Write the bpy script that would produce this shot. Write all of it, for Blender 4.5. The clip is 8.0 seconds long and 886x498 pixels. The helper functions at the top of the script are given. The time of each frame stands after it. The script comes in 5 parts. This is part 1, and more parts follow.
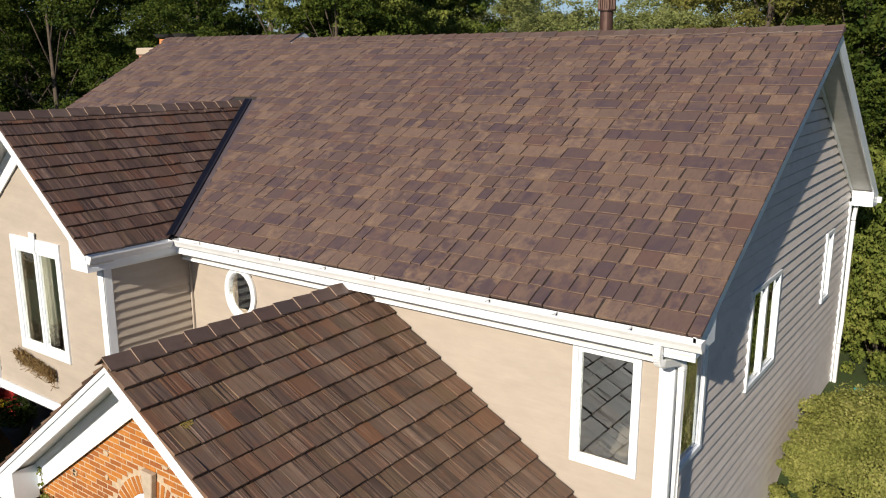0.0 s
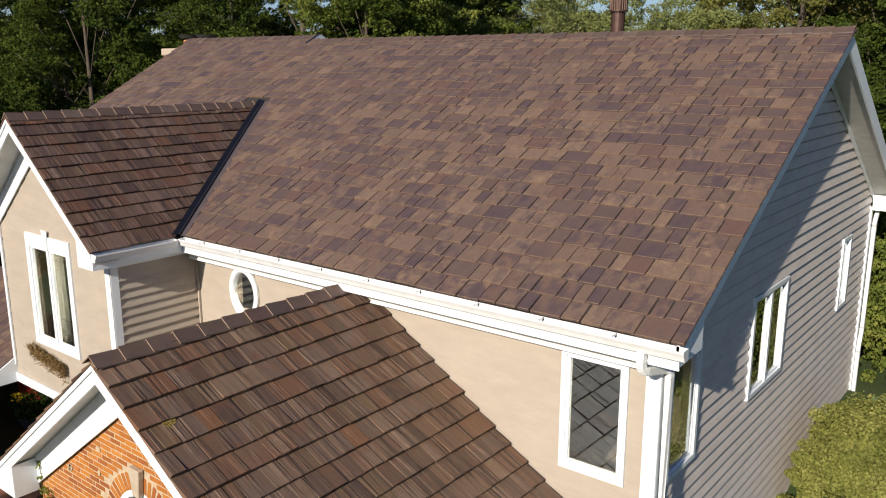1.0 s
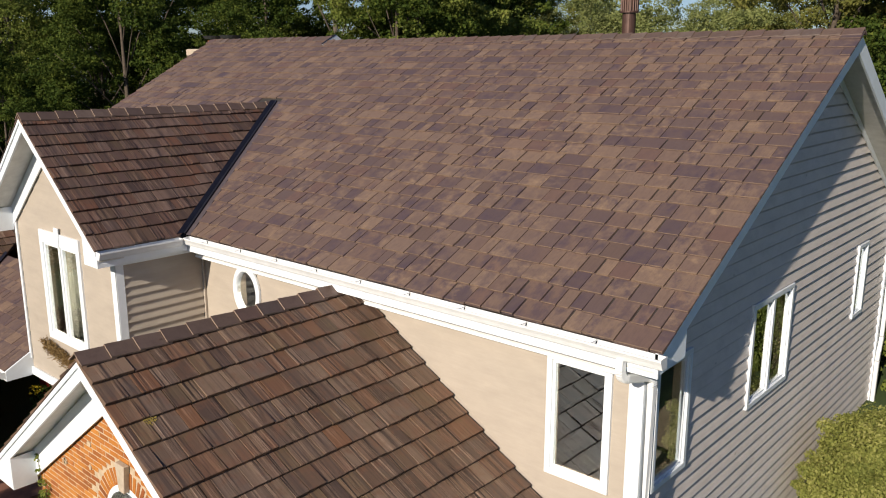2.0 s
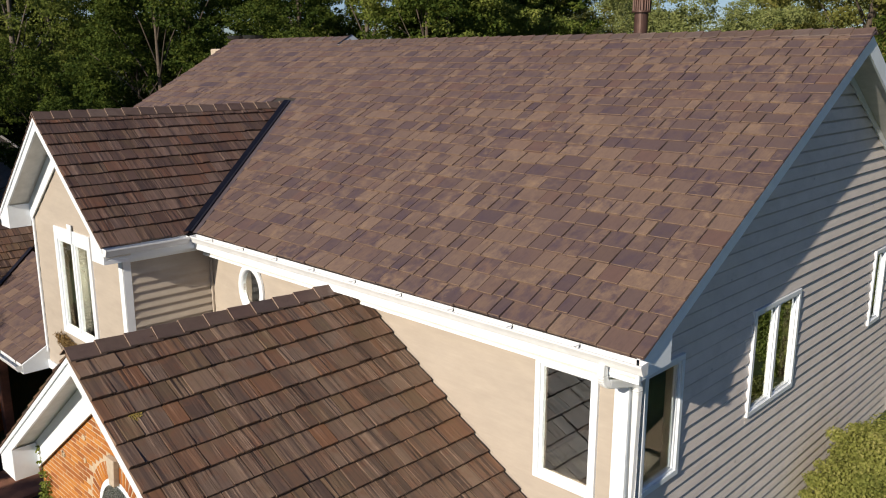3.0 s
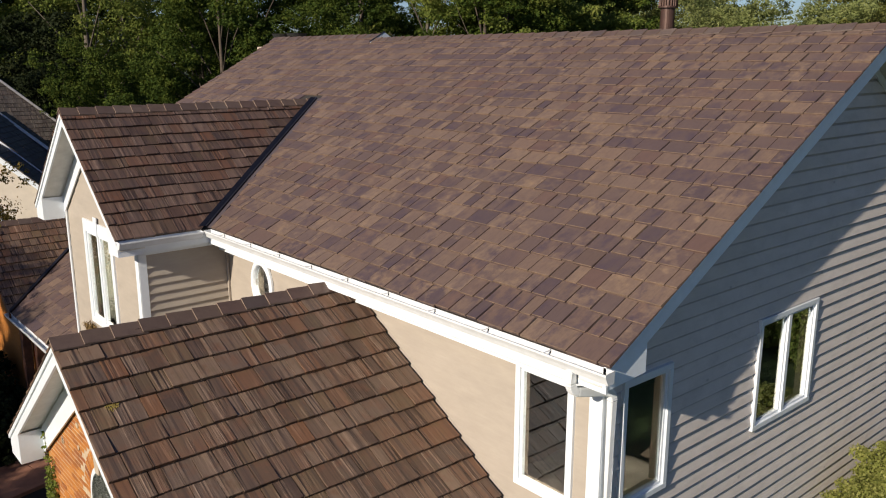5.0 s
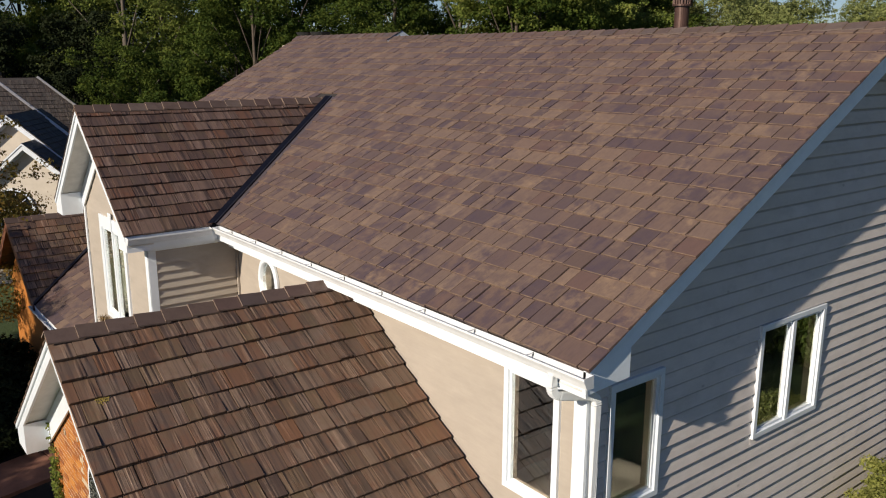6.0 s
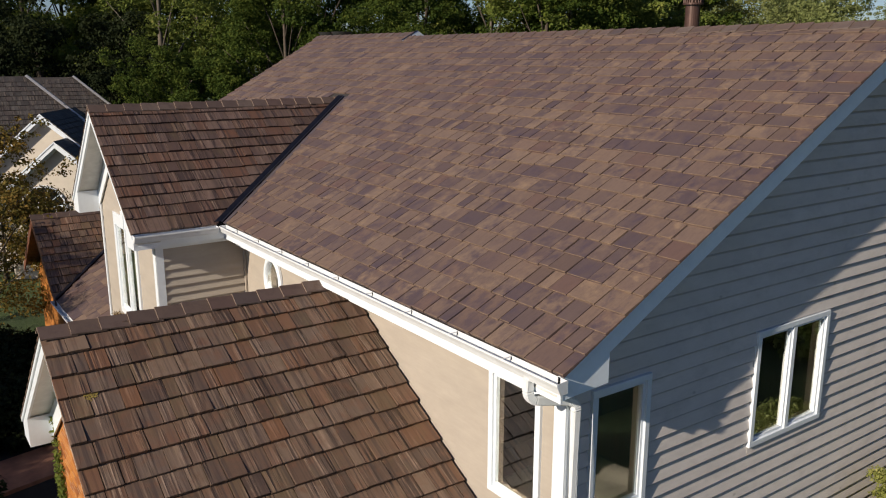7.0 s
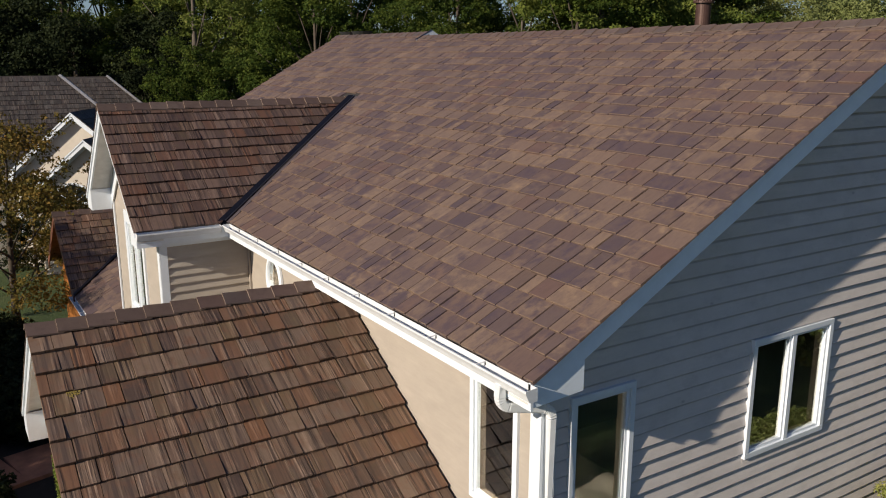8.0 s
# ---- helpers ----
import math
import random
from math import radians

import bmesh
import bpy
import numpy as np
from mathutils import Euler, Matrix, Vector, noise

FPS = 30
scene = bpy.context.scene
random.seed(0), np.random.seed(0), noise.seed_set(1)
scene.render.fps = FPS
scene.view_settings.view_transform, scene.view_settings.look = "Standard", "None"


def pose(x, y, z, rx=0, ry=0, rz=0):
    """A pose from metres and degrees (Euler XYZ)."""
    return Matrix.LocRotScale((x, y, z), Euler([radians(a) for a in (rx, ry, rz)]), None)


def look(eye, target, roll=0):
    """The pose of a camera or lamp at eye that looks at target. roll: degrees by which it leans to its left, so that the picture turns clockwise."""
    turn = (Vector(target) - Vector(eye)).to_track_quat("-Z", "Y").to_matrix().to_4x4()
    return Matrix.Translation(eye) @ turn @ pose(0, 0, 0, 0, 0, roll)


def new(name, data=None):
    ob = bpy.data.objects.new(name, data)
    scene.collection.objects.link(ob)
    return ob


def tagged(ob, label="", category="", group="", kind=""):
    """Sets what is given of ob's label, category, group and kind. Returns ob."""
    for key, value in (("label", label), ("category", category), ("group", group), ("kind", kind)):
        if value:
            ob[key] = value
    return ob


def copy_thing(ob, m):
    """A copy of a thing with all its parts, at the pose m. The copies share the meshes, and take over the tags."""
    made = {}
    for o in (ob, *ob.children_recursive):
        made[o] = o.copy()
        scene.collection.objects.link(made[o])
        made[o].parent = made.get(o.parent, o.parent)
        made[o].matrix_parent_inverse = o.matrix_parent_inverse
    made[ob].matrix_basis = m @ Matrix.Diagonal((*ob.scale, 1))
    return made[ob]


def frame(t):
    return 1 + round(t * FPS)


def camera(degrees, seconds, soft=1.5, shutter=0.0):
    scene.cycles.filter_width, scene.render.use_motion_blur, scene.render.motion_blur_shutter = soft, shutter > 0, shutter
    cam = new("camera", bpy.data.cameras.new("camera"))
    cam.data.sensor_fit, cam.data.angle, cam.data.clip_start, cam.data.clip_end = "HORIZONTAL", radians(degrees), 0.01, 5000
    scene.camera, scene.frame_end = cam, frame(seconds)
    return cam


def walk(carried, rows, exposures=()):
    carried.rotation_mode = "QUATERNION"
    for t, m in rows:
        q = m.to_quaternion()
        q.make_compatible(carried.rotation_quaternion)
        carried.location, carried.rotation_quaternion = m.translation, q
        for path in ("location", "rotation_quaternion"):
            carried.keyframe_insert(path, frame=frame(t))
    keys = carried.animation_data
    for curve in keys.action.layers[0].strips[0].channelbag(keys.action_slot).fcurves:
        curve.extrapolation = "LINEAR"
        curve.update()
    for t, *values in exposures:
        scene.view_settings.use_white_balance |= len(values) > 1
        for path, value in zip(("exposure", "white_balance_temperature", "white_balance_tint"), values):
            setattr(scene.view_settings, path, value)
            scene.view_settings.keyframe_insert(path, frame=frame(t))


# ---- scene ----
cam = camera(57.0, 8.0, soft=1.1)
PATH = [
    (0, (2.834, -8.038, 7.957), (1.697, -6.455, 7.51), -0.0),
    (0.5, (3.036, -7.877, 7.981), (1.863, -6.321, 7.532), 0.0),
    (1, (3.264, -7.686, 8.005), (2.053, -6.159, 7.555), 0.0),
    (1.5, (3.493, -7.487, 8.025), (2.244, -5.991, 7.574), 0.0),
    (3, (4.098, -6.896, 8.057), (2.745, -5.494, 7.604), 0.1),
    (3.5, (4.256, -6.714, 8.057), (2.871, -5.346, 7.602), 0.0),
    (4, (4.396, -6.547, 8.05), (2.982, -5.208, 7.594), 0.2),
    (4.5, (4.547, -6.308, 8.052), (3.103, -5.002, 7.595), 0.1),
    (6, (5.001, -5.617, 8.058), (3.466, -4.421, 7.596), 0.1),
    (6.5, (5.156, -5.405, 8.077), (3.594, -4.246, 7.614), 0.1),
    (7, (5.304, -5.134, 8.079), (3.713, -4.014, 7.614), 0.0),
    (7.5, (5.418, -4.842, 8.074), (3.801, -3.76, 7.608), 0.0),
    (8, (5.529, -4.561, 8.071), (3.886, -3.52, 7.606), 0.0),
]
walk(cam, [(t, look(eye, target, roll)) for t, eye, target, roll in PATH],
     exposures=[(0, -0.06), (3.5, -0.12), (8, -0.26)])

# ---- world, sun ----
SUN_FROM = Vector((0.148, -0.895, 0.42)).normalized()
world = bpy.data.worlds.new("sky")
scene.world = world
world.use_nodes = True
wn = world.node_tree
sky = wn.nodes.new("ShaderNodeTexSky")
sky.sky_type = "NISHITA"
sky.sun_disc = False
sky.ozone_density, sky.dust_density = 1.5, 0.5
sky.sun_elevation = math.asin(SUN_FROM.z)
sky.sun_rotation = math.atan2(SUN_FROM.x, SUN_FROM.y)
wn.nodes["Background"].inputs[1].default_value = 0.074
tint = wn.nodes.new("ShaderNodeMix")
tint.data_type, tint.blend_type = "RGBA", "MULTIPLY"
tint.inputs[0].default_value = 1.0
tint.inputs[7].default_value = (0.8, 0.93, 1.28, 1)
wn.links.new(sky.outputs[0], tint.inputs[6])
wn.links.new(tint.outputs[2], wn.nodes["Background"].inputs[0])
sun = new("sun", bpy.data.lights.new("sun", "SUN"))
sun.data.energy, sun.data.angle, sun.data.color = 6.95, radians(0.5), (1.0, 0.885, 0.735)
sun.matrix_world = look(SUN_FROM * 50, (0, 0, 0))


# ---- materials ----
def material(name, rough=0.7, metal=0.0):
    m = bpy.data.materials.new(name)
    m.use_nodes = True
    t = m.node_tree
    b = t.nodes["Principled BSDF"]
    b.inputs["Roughness"].default_value, b.inputs["Metallic"].default_value = rough, metal
    return m, t, b


def node(t, kind, **sets):
    n = t.nodes.new(kind)
    for k, v in sets.items():
        n.inputs[k.replace("_", " ")].default_value = v
    return n


def coords(t, scale=(1, 1, 1), space="Object"):
    c = t.nodes.new("ShaderNodeTexCoord")
    m = t.nodes.new("ShaderNodeMapping")
    m.inputs["Scale"].default_value = scale
    t.links.new(c.outputs[space], m.inputs["Vector"])
    return m.outputs[0]


def noise_tex(t, vec, scale, detail=4, rough=0.6, w=None):
    n = node(t, "ShaderNodeTexNoise", Scale=scale, Detail=detail, Roughness=rough)
    if w is not None:
        n.noise_dimensions = "4D"
        t.links.new(w, n.inputs["W"])
    t.links.new(vec, n.inputs["Vector"])
    return n.outputs["Fac"]


def ramp(t, fac, stops, mode="LINEAR"):
    r = t.nodes.new("ShaderNodeValToRGB")
    r.color_ramp.interpolation = mode
    e = r.color_ramp.elements
    e[0].position, e[0].color = stops[0][0], (*stops[0][1], 1)
    e[1].position, e[1].color = stops[-1][0], (*stops[-1][1], 1)
    for p, c in stops[1:-1]:
        e.new(p).color = (*c, 1)
    t.links.new(fac, r.inputs[0])
    return r.outputs[0]


def mix(t, fac, a, b, mode="MIX"):
    n = t.nodes.new("ShaderNodeMix")
    n.data_type, n.blend_type = "RGBA", mode
    for sock, v in ((n.inputs[0], fac), (n.inputs[6], a), (n.inputs[7], b)):
        if isinstance(v, bpy.types.NodeSocket):
            t.links.new(v, sock)
        elif isinstance(v, tuple):
            sock.default_value = (*v, 1)
        else:
            sock.default_value = v
    return n.outputs[2]


def calc(t, op, a, b=0.0, c=0.0):
    n = t.nodes.new("ShaderNodeMath")
    n.operation = op
    for sock, v in zip(n.inputs, (a, b, c)):
        if isinstance(v, bpy.types.NodeSocket):
            t.links.new(v, sock)
        else:
            sock.default_value = v
    return n.outputs[0]


def bump(t, b, height, strength=0.3, dist=0.01):
    n = node(t, "ShaderNodeBump", Strength=strength, Distance=dist)
    t.links.new(height, n.inputs["Height"])
    t.links.new(n.outputs[0], b.inputs["Normal"])


def piece_random(t):
    """A number for each piece, whether it is an object or an island of a joined mesh."""
    o = t.nodes.new("ShaderNodeObjectInfo")
    g = t.nodes.new("ShaderNodeNewGeometry")
    return calc(t, "FRACT", calc(t, "ADD", o.outputs["Random"], g.outputs["Random Per Island"]))


def slate_mat():
    """Slate-look tiles: each of its own tone, with plum clouds, tan bloom and a little grain down the slope."""
    m, t, b = material("slate_composite", 0.6)
    r = piece_random(t)
    w = calc(t, "MULTIPLY", r, 57.0)
    base = ramp(t, r, [(0.0, (0.1, 0.065, 0.053)), (0.12, (0.165, 0.11, 0.081)), (0.24, (0.124, 0.079, 0.064)), (0.34, (0.086, 0.057, 0.057)), (0.46, (0.15, 0.1, 0.075)), (0.54, (0.11, 0.062, 0.052)),
                       (0.62, (0.202, 0.137, 0.096)), (0.7, (0.118, 0.078, 0.066)), (0.8, (0.076, 0.052, 0.054)), (0.9, (0.153, 0.102, 0.077)), (1.0, (0.186, 0.124, 0.087))])
    base = mix(t, 0.1, base, (0.135, 0.09, 0.071))
    cloud = noise_tex(t, coords(t, (7.5, 5, 0)), 1.0, 6, 0.66, w)
    col = ramp(t, cloud, [(0.43, (0, 0, 0)), (0.62, (0.92, 0.92, 0.92))])
    some = ramp(t, calc(t, "FRACT", calc(t, "MULTIPLY", r, 13.7)), [(0.25, (0.08, 0.08, 0.08)), (0.8, (1, 1, 1))])
    col = mix(t, calc(t, "MULTIPLY", col, some), base, (0.066, 0.045, 0.056))
    warm = noise_tex(t, coords(t, (6.5, 8, 0)), 1.0, 5, 0.65, calc(t, "ADD", w, 9.0))
    bloom = ramp(t, warm, [(0.48, (0, 0, 0)), (0.67, (0.82, 0.82, 0.82))])
    few = ramp(t, calc(t, "FRACT", calc(t, "MULTIPLY", r, 29.3)), [(0.45, (0, 0, 0)), (0.9, (1, 1, 1))])
    col = mix(t, calc(t, "MULTIPLY", bloom, few), col, (0.24, 0.16, 0.102))
    streak = noise_tex(t, coords(t, (40, 5, 0)), 1.0, 6, 0.75, w)
    col = mix(t, ramp(t, streak, [(0.46, (0, 0, 0)), (0.66, (0.34, 0.34, 0.34))]), col, (0.055, 0.037, 0.033))
    mottle = noise_tex(t, coords(t, (22, 15, 0)), 1.0, 4, 0.7, calc(t, "ADD", w, 17.0))
    col = mix(t, ramp(t, mottle, [(0.52, (0, 0, 0)), (0.7, (0.5, 0.5, 0.5))]), col, (0.08, 0.05, 0.048))
    col = mix(t, 1.0, col, (1.0, 1.0, 0.985), "MULTIPLY")
    t.links.new(col, b.inputs["Base Color"])
    fine = noise_tex(t, coords(t), 90.0, 4, 0.7)
    bump(t, b, calc(t, "ADD", calc(t, "ADD", calc(t, "MULTIPLY", streak, 0.6), calc(t, "MULTIPLY", cloud, 0.8)), calc(t, "MULTIPLY", fine, 0.35)), 0.4, 0.005)
    return m


def shake_mat(name, gain=1.0, grey=0.0, cool=0.0, split=0.5):
    """Moulded shakes: tones of their own, and patches of each piece combed into pale and dark splits. split: above which noise the combing shows."""
    m, t, b = material(name, 0.6)
    r = piece_random(t)
    w = calc(t, "MULTIPLY", r, 71.0)
    g = gain
    tones = [(0.068, 0.043, 0.032), (0.155, 0.097, 0.064), (0.102, 0.073, 0.058), (0.175, 0.086, 0.044), (0.135, 0.096, 0.075), (0.19, 0.134, 0.097), (0.076, 0.049, 0.038), (0.145, 0.1, 0.06)]
    if grey:
        tones = [tuple(c * (1 - grey) + grey * sum(q) / 3 for c in q) for q in tones]
    tones = [(q[0], q[1] * (1 - 0.25 * cool), q[2] * (1 + 0.6 * cool)) for q in tones]
    base = ramp(t, r, [(i / 7, tuple(c * g for c in q)) for i, q in enumerate(tones)])
    fade = noise_tex(t, coords(t, (3, 9, 0)), 1.0, 4, 0.6, calc(t, "ADD", w, 11.0))
    rust = noise_tex(t, coords(t, (6, 7, 0)), 1.0, 5, 0.65, calc(t, "ADD", w, 3.0))
    moss = noise_tex(t, coords(t, (5, 5, 0)), 1.0, 5, 0.65, calc(t, "ADD", w, 5.0))
    slat = noise_tex(t, coords(t, (14, 0.1, 0)), 1.0, 1, 0.5, calc(t, "ADD", w, 21.0))
    patch = noise_tex(t, coords(t, (5.5, 0.8, 0)), 1.0, 2, 0.5, calc(t, "ADD", w, 31.0))
    pale_l = noise_tex(t, coords(t, (44, 0.9, 0)), 1.0, 4, 0.7, calc(t, "ADD", w, 41.0))
    dark_l = noise_tex(t, coords(t, (38, 0.5, 0)), 1.0, 3, 0.6, w)
    col = mix(t, ramp(t, rust, [(0.5, (0, 0, 0)), (0.66, (0.75, 0.75, 0.75))]), base, (0.155 * g * (1 - 0.4 * grey - 0.9 * cool), 0.079 * g * (1 + 0.5 * grey), 0.048 * g * (1 + 1.5 * grey + 1.6 * cool)))
    col = mix(t, ramp(t, moss, [(0.54, (0, 0, 0)), (0.74, (0.6, 0.6, 0.6))]), col, (0.13 * g, 0.1 * g, (0.052 + 0.04 * grey) * g))
    col = mix(t, ramp(t, slat, [(0.36, (0.6, 0.6, 0.6)), (0.45, (0, 0, 0))]), col, (0.062 * g, 0.044 * g, (0.039 + 0.01 * grey) * g))
    comb = ramp(t, patch, [(split - 0.07, (0.06, 0.06, 0.06)), (split + 0.07, (1, 1, 1))])
    pale = calc(t, "MULTIPLY", calc(t, "MULTIPLY", ramp(t, pale_l, [(0.5, (0, 0, 0)), (0.62, (0.95, 0.95, 0.95))]), comb), ramp(t, fade, [(0.34, (0.35, 0.35, 0.35)), (0.62, (1, 1, 1))]))
    col = mix(t, pale, col, (0.33 * g, (0.238 + 0.05 * grey) * g, (0.178 + 0.06 * grey) * (1 + 0.4 * cool) * g))
    groove = calc(t, "MULTIPLY", ramp(t, dark_l, [(0.4, (1, 1, 1)), (0.48, (0, 0, 0))]), calc(t, "MAXIMUM", comb, 0.25))
    col = mix(t, groove, col, (0.024, 0.015, 0.012))
    col = mix(t, 1.0, col, (1.05, 0.99, 0.94), "MULTIPLY")
    t.links.new(col, b.inputs["Base Color"])
    bump(t, b, calc(t, "MULTIPLY", calc(t, "ADD", dark_l, calc(t, "MULTIPLY", pale_l, 0.6)), calc(t, "MAXIMUM", comb, 0.2)), 0.9, 0.012)
    return m


def plain_mat(name, colour, rough=0.6, vary=0.12, scale=3.0, metal=0.0, bumps=0.0, bscale=60.0):
    m, t, b = material(name, rough, metal)
    vec = coords(t)
    f = noise_tex(t, vec, scale, 5, 0.65)
    dark = tuple(c * (1 - vary) for c in colour)
    light = tuple(min(1, c * (1 + vary * 0.5)) for c in colour)
    col = ramp(t, f, [(0.3, dark), (0.7, light)])
    fine = noise_tex(t, vec, bscale, 3, 0.6)
    col = mix(t, calc(t, "MULTIPLY", fine, vary * 0.5), col, dark)
    t.links.new(col, b.inputs["Base Color"])
    if bumps:
        bump(t, b, fine, bumps, 0.004)
    return m


def siding_mat(name, tone, stain=0.0):
    """Painted lap boards with grain along the board; stain: how far grey weathering and drips have gone."""
    m, t, b = material(name, 0.55)
    r = piece_random(t)
    grain = noise_tex(t, coords(t, (1.6, 1.6, 40)), 1.0, 5, 0.7, calc(t, "MULTIPLY", r, 30.0))
    blot = noise_tex(t, coords(t, (1, 1, 3)), 1.8, 5, 0.65)
    col = ramp(t, blot, [(0.3, tuple(c * 0.88 for c in tone)), (0.7, tuple(c * 1.07 for c in tone))])
    col = mix(t, calc(t, "MULTIPLY", grain, 0.45), col, tuple(c * 0.68 for c in tone))
    if stain:
        drip = noise_tex(t, coords(t, (2.2, 2.2, 4.5)), 1.0, 6, 0.7)
        col = mix(t, calc(t, "MULTIPLY", ramp(t, drip, [(0.5, (0, 0, 0)), (0.68, (1, 1, 1))]), stain), col, tuple(c * 0.5 for c in tone))
        board = ramp(t, r, [(0.0, (0, 0, 0)), (1.0, (0.3, 0.3, 0.3))])
        col = mix(t, board, col, tuple(c * 0.78 for c in tone))
        knot = t.nodes.new("ShaderNodeTexVoronoi")
        knot.inputs["Scale"].default_value = 1.0
        t.links.new(coords(t, (1.5, 1.5, 2.6)), knot.inputs["Vector"])
        col = mix(t, ramp(t, knot.outputs["Distance"], [(0.03, (0.55, 0.55, 0.55)), (0.06, (0, 0, 0))]), col, tuple(c * 0.4 for c in tone))
    t.links.new(col, b.inputs["Base Color"])
    bump(t, b, grain, 0.25, 0.004)
    return m


def brick_mat():
    m, t, b = material("fired_brick", 0.85)
    r = piece_random(t)
    base = ramp(t, r, [(0.0, (0.19, 0.056, 0.012)), (0.2, (0.32, 0.106, 0.016)), (0.45, (0.4, 0.15, 0.02)), (0.7, (0.35, 0.117, 0.018)), (0.88, (0.43, 0.175, 0.03)), (1.0, (0.24, 0.068, 0.014))])
    f = noise_tex(t, coords(t), 14.0, 4, 0.7, calc(t, "MULTIPLY", r, 40.0))
    col = mix(t, ramp(t, f, [(0.3, (0.6, 0.6, 0.6)), (0.45, (0, 0, 0))]), base, (0.17, 0.05, 0.016))
    col = mix(t, ramp(t, f, [(0.6, (0, 0, 0)), (0.72, (0.65, 0.65, 0.65))]), col, (0.52, 0.36, 0.22))
    t.links.new(col, b.inputs["Base Color"])
    bump(t, b, f, 0.5, 0.005)
    return m


def cap_mat():
    m, t, b = material("ridge_cap_brown", 0.5)
    r = piece_random(t)
    base = ramp(t, r, [(0.0, (0.085, 0.058, 0.047)), (0.35, (0.12, 0.082, 0.062)), (0.6, (0.1, 0.062, 0.05)), (0.8, (0.13, 0.095, 0.076)), (1.0, (0.074, 0.054, 0.048))])
    f = noise_tex(t, coords(t, (9, 12, 4)), 1.0, 5, 0.65, calc(t, "MULTIPLY", r, 31.0))
    col = mix(t, ramp(t, f, [(0.46, (0, 0, 0)), (0.68, (0.6, 0.6, 0.6))]), base, (0.07, 0.044, 0.036))
    t.links.new(col, b.inputs["Base Color"])
    bump(t, b, noise_tex(t, coords(t), 70.0, 4, 0.7), 0.35, 0.004)
    return m


def glass_mat():
    m, t, b = material("window_glass", 0.0)
    b.inputs["Transmission Weight"].default_value = 1.0
    b.inputs["IOR"].default_value = 2.7
    b.inputs["Base Color"].default_value = (0.86, 0.9, 0.88, 1)
    b.inputs["Specular Tint"].default_value = (0.74, 0.88, 1.0, 1)
    return m


def leaf_mat(name, stops, trans=0.35):
    m, t, b = material(name, 0.55)
    g = t.nodes.new("ShaderNodeNewGeometry")
    o = t.nodes.new("ShaderNodeObjectInfo")
    b.inputs["Specular IOR Level"].default_value = 0.15
    b.inputs["Roughness"].default_value = 0.8
    spray = ramp(t, noise_tex(t, coords(t), 1.3, 4, 0.6, calc(t, "MULTIPLY", o.outputs["Random"], 40.0)), [(0.34, (0, 0, 0)), (0.66, (1, 1, 1))])
    col = ramp(t, calc(t, "ADD", calc(t, "MULTIPLY", g.outputs["Random Per Island"], 0.5), calc(t, "MULTIPLY", spray, 0.5)), stops)
    col = mix(t, calc(t, "MULTIPLY", o.outputs["Random"], 0.4), col, stops[0][1])
    t.links.new(col, b.inputs["Base Color"])
    tr = t.nodes.new("ShaderNodeBsdfTranslucent")
    t.links.new(col, tr.inputs[0])
    mx = t.nodes.new("ShaderNodeMixShader")
    mx.inputs[0].default_value = trans
    t.links.new(b.outputs[0], mx.inputs[1])
    t.links.new(tr.outputs[0], mx.inputs[2])
    t.links.new(mx.outputs[0], t.nodes["Material Output"].inputs[0])
    return m


def grass_mat():
    m, t, b = material("lawn_grass", 0.9)
    a = noise_tex(t, coords(t), 0.35, 4, 0.6)
    c = noise_tex(t, coords(t), 22.0, 4, 0.8)
    col = ramp(t, a, [(0.3, (0.03, 0.058, 0.009)), (0.55, (0.052, 0.085, 0.014)), (0.75, (0.085, 0.095, 0.022))])
    col = mix(t, calc(t, "MULTIPLY", c, 0.6), col, (0.03, 0.045, 0.012))
    t.links.new(col, b.inputs["Base Color"])
    bump(t, b, c, 0.8, 0.05)
    return m


M_SLATE = slate_mat()
M_WORN = plain_mat("worn_tan_edge", (0.165, 0.108, 0.068), 0.75, 0.6, 14.0)
M_SHAKE = shake_mat("cedar_look_shake", 0.9, 0.0, 0.0, 0.53)
M_SHAKE_WING = shake_mat("wing_shake", 0.7, 0.0, 0.14, 0.52)
M_SHAKE_GREY = shake_mat("weathered_shake", 0.6, 0.75)
M_CAP = cap_mat()
# pale tone that paints the lit butt edge of each ridge cap
M_CAP_EDGE = plain_mat("ridge_cap_lit_edge", (0.3, 0.22, 0.165), 0.7, 0.3, 9.0)
M_DECK = plain_mat("roof_underlay", (0.03, 0.025, 0.022), 0.9)
M_WHITE = plain_mat("white_trim_paint", (0.71, 0.755, 0.8), 0.3, 0.06, 4.0)
# soffit white lowered to grey, with the eaves' shade in the colour
M_SOFFIT = plain_mat("soffit_white_shaded", (0.6, 0.59, 0.565), 0.55, 0.16, 5.0)
# white trim made brighter and bluer: skylight on the shaded gable, in the colour
M_RAKE = plain_mat("skylit_rake_board", (0.84, 0.91, 0.97), 0.3, 0.06, 4.0)
M_GUTTER = plain_mat("white_aluminium", (0.69, 0.71, 0.725), 0.3, 0.1, 5.0)
M_SIDING = siding_mat("warm_beige_siding", (0.412, 0.36, 0.302))
M_SIDING_E = siding_mat("taupe_siding", (0.67, 0.615, 0.575), 0.3)
M_WALLCORE = plain_mat("wall_sheathing", (0.36, 0.31, 0.26), 0.8)
M_BRICK = brick_mat()
M_MORTAR = plain_mat("mortar", (0.46, 0.36, 0.25), 0.9, 0.25, 20.0, 0, 0.5, 150)
M_GLASS = glass_mat()
M_FLASH = plain_mat("valley_flashing", (0.03, 0.03, 0.042), 0.35, 0.3, 6.0, 0.5)
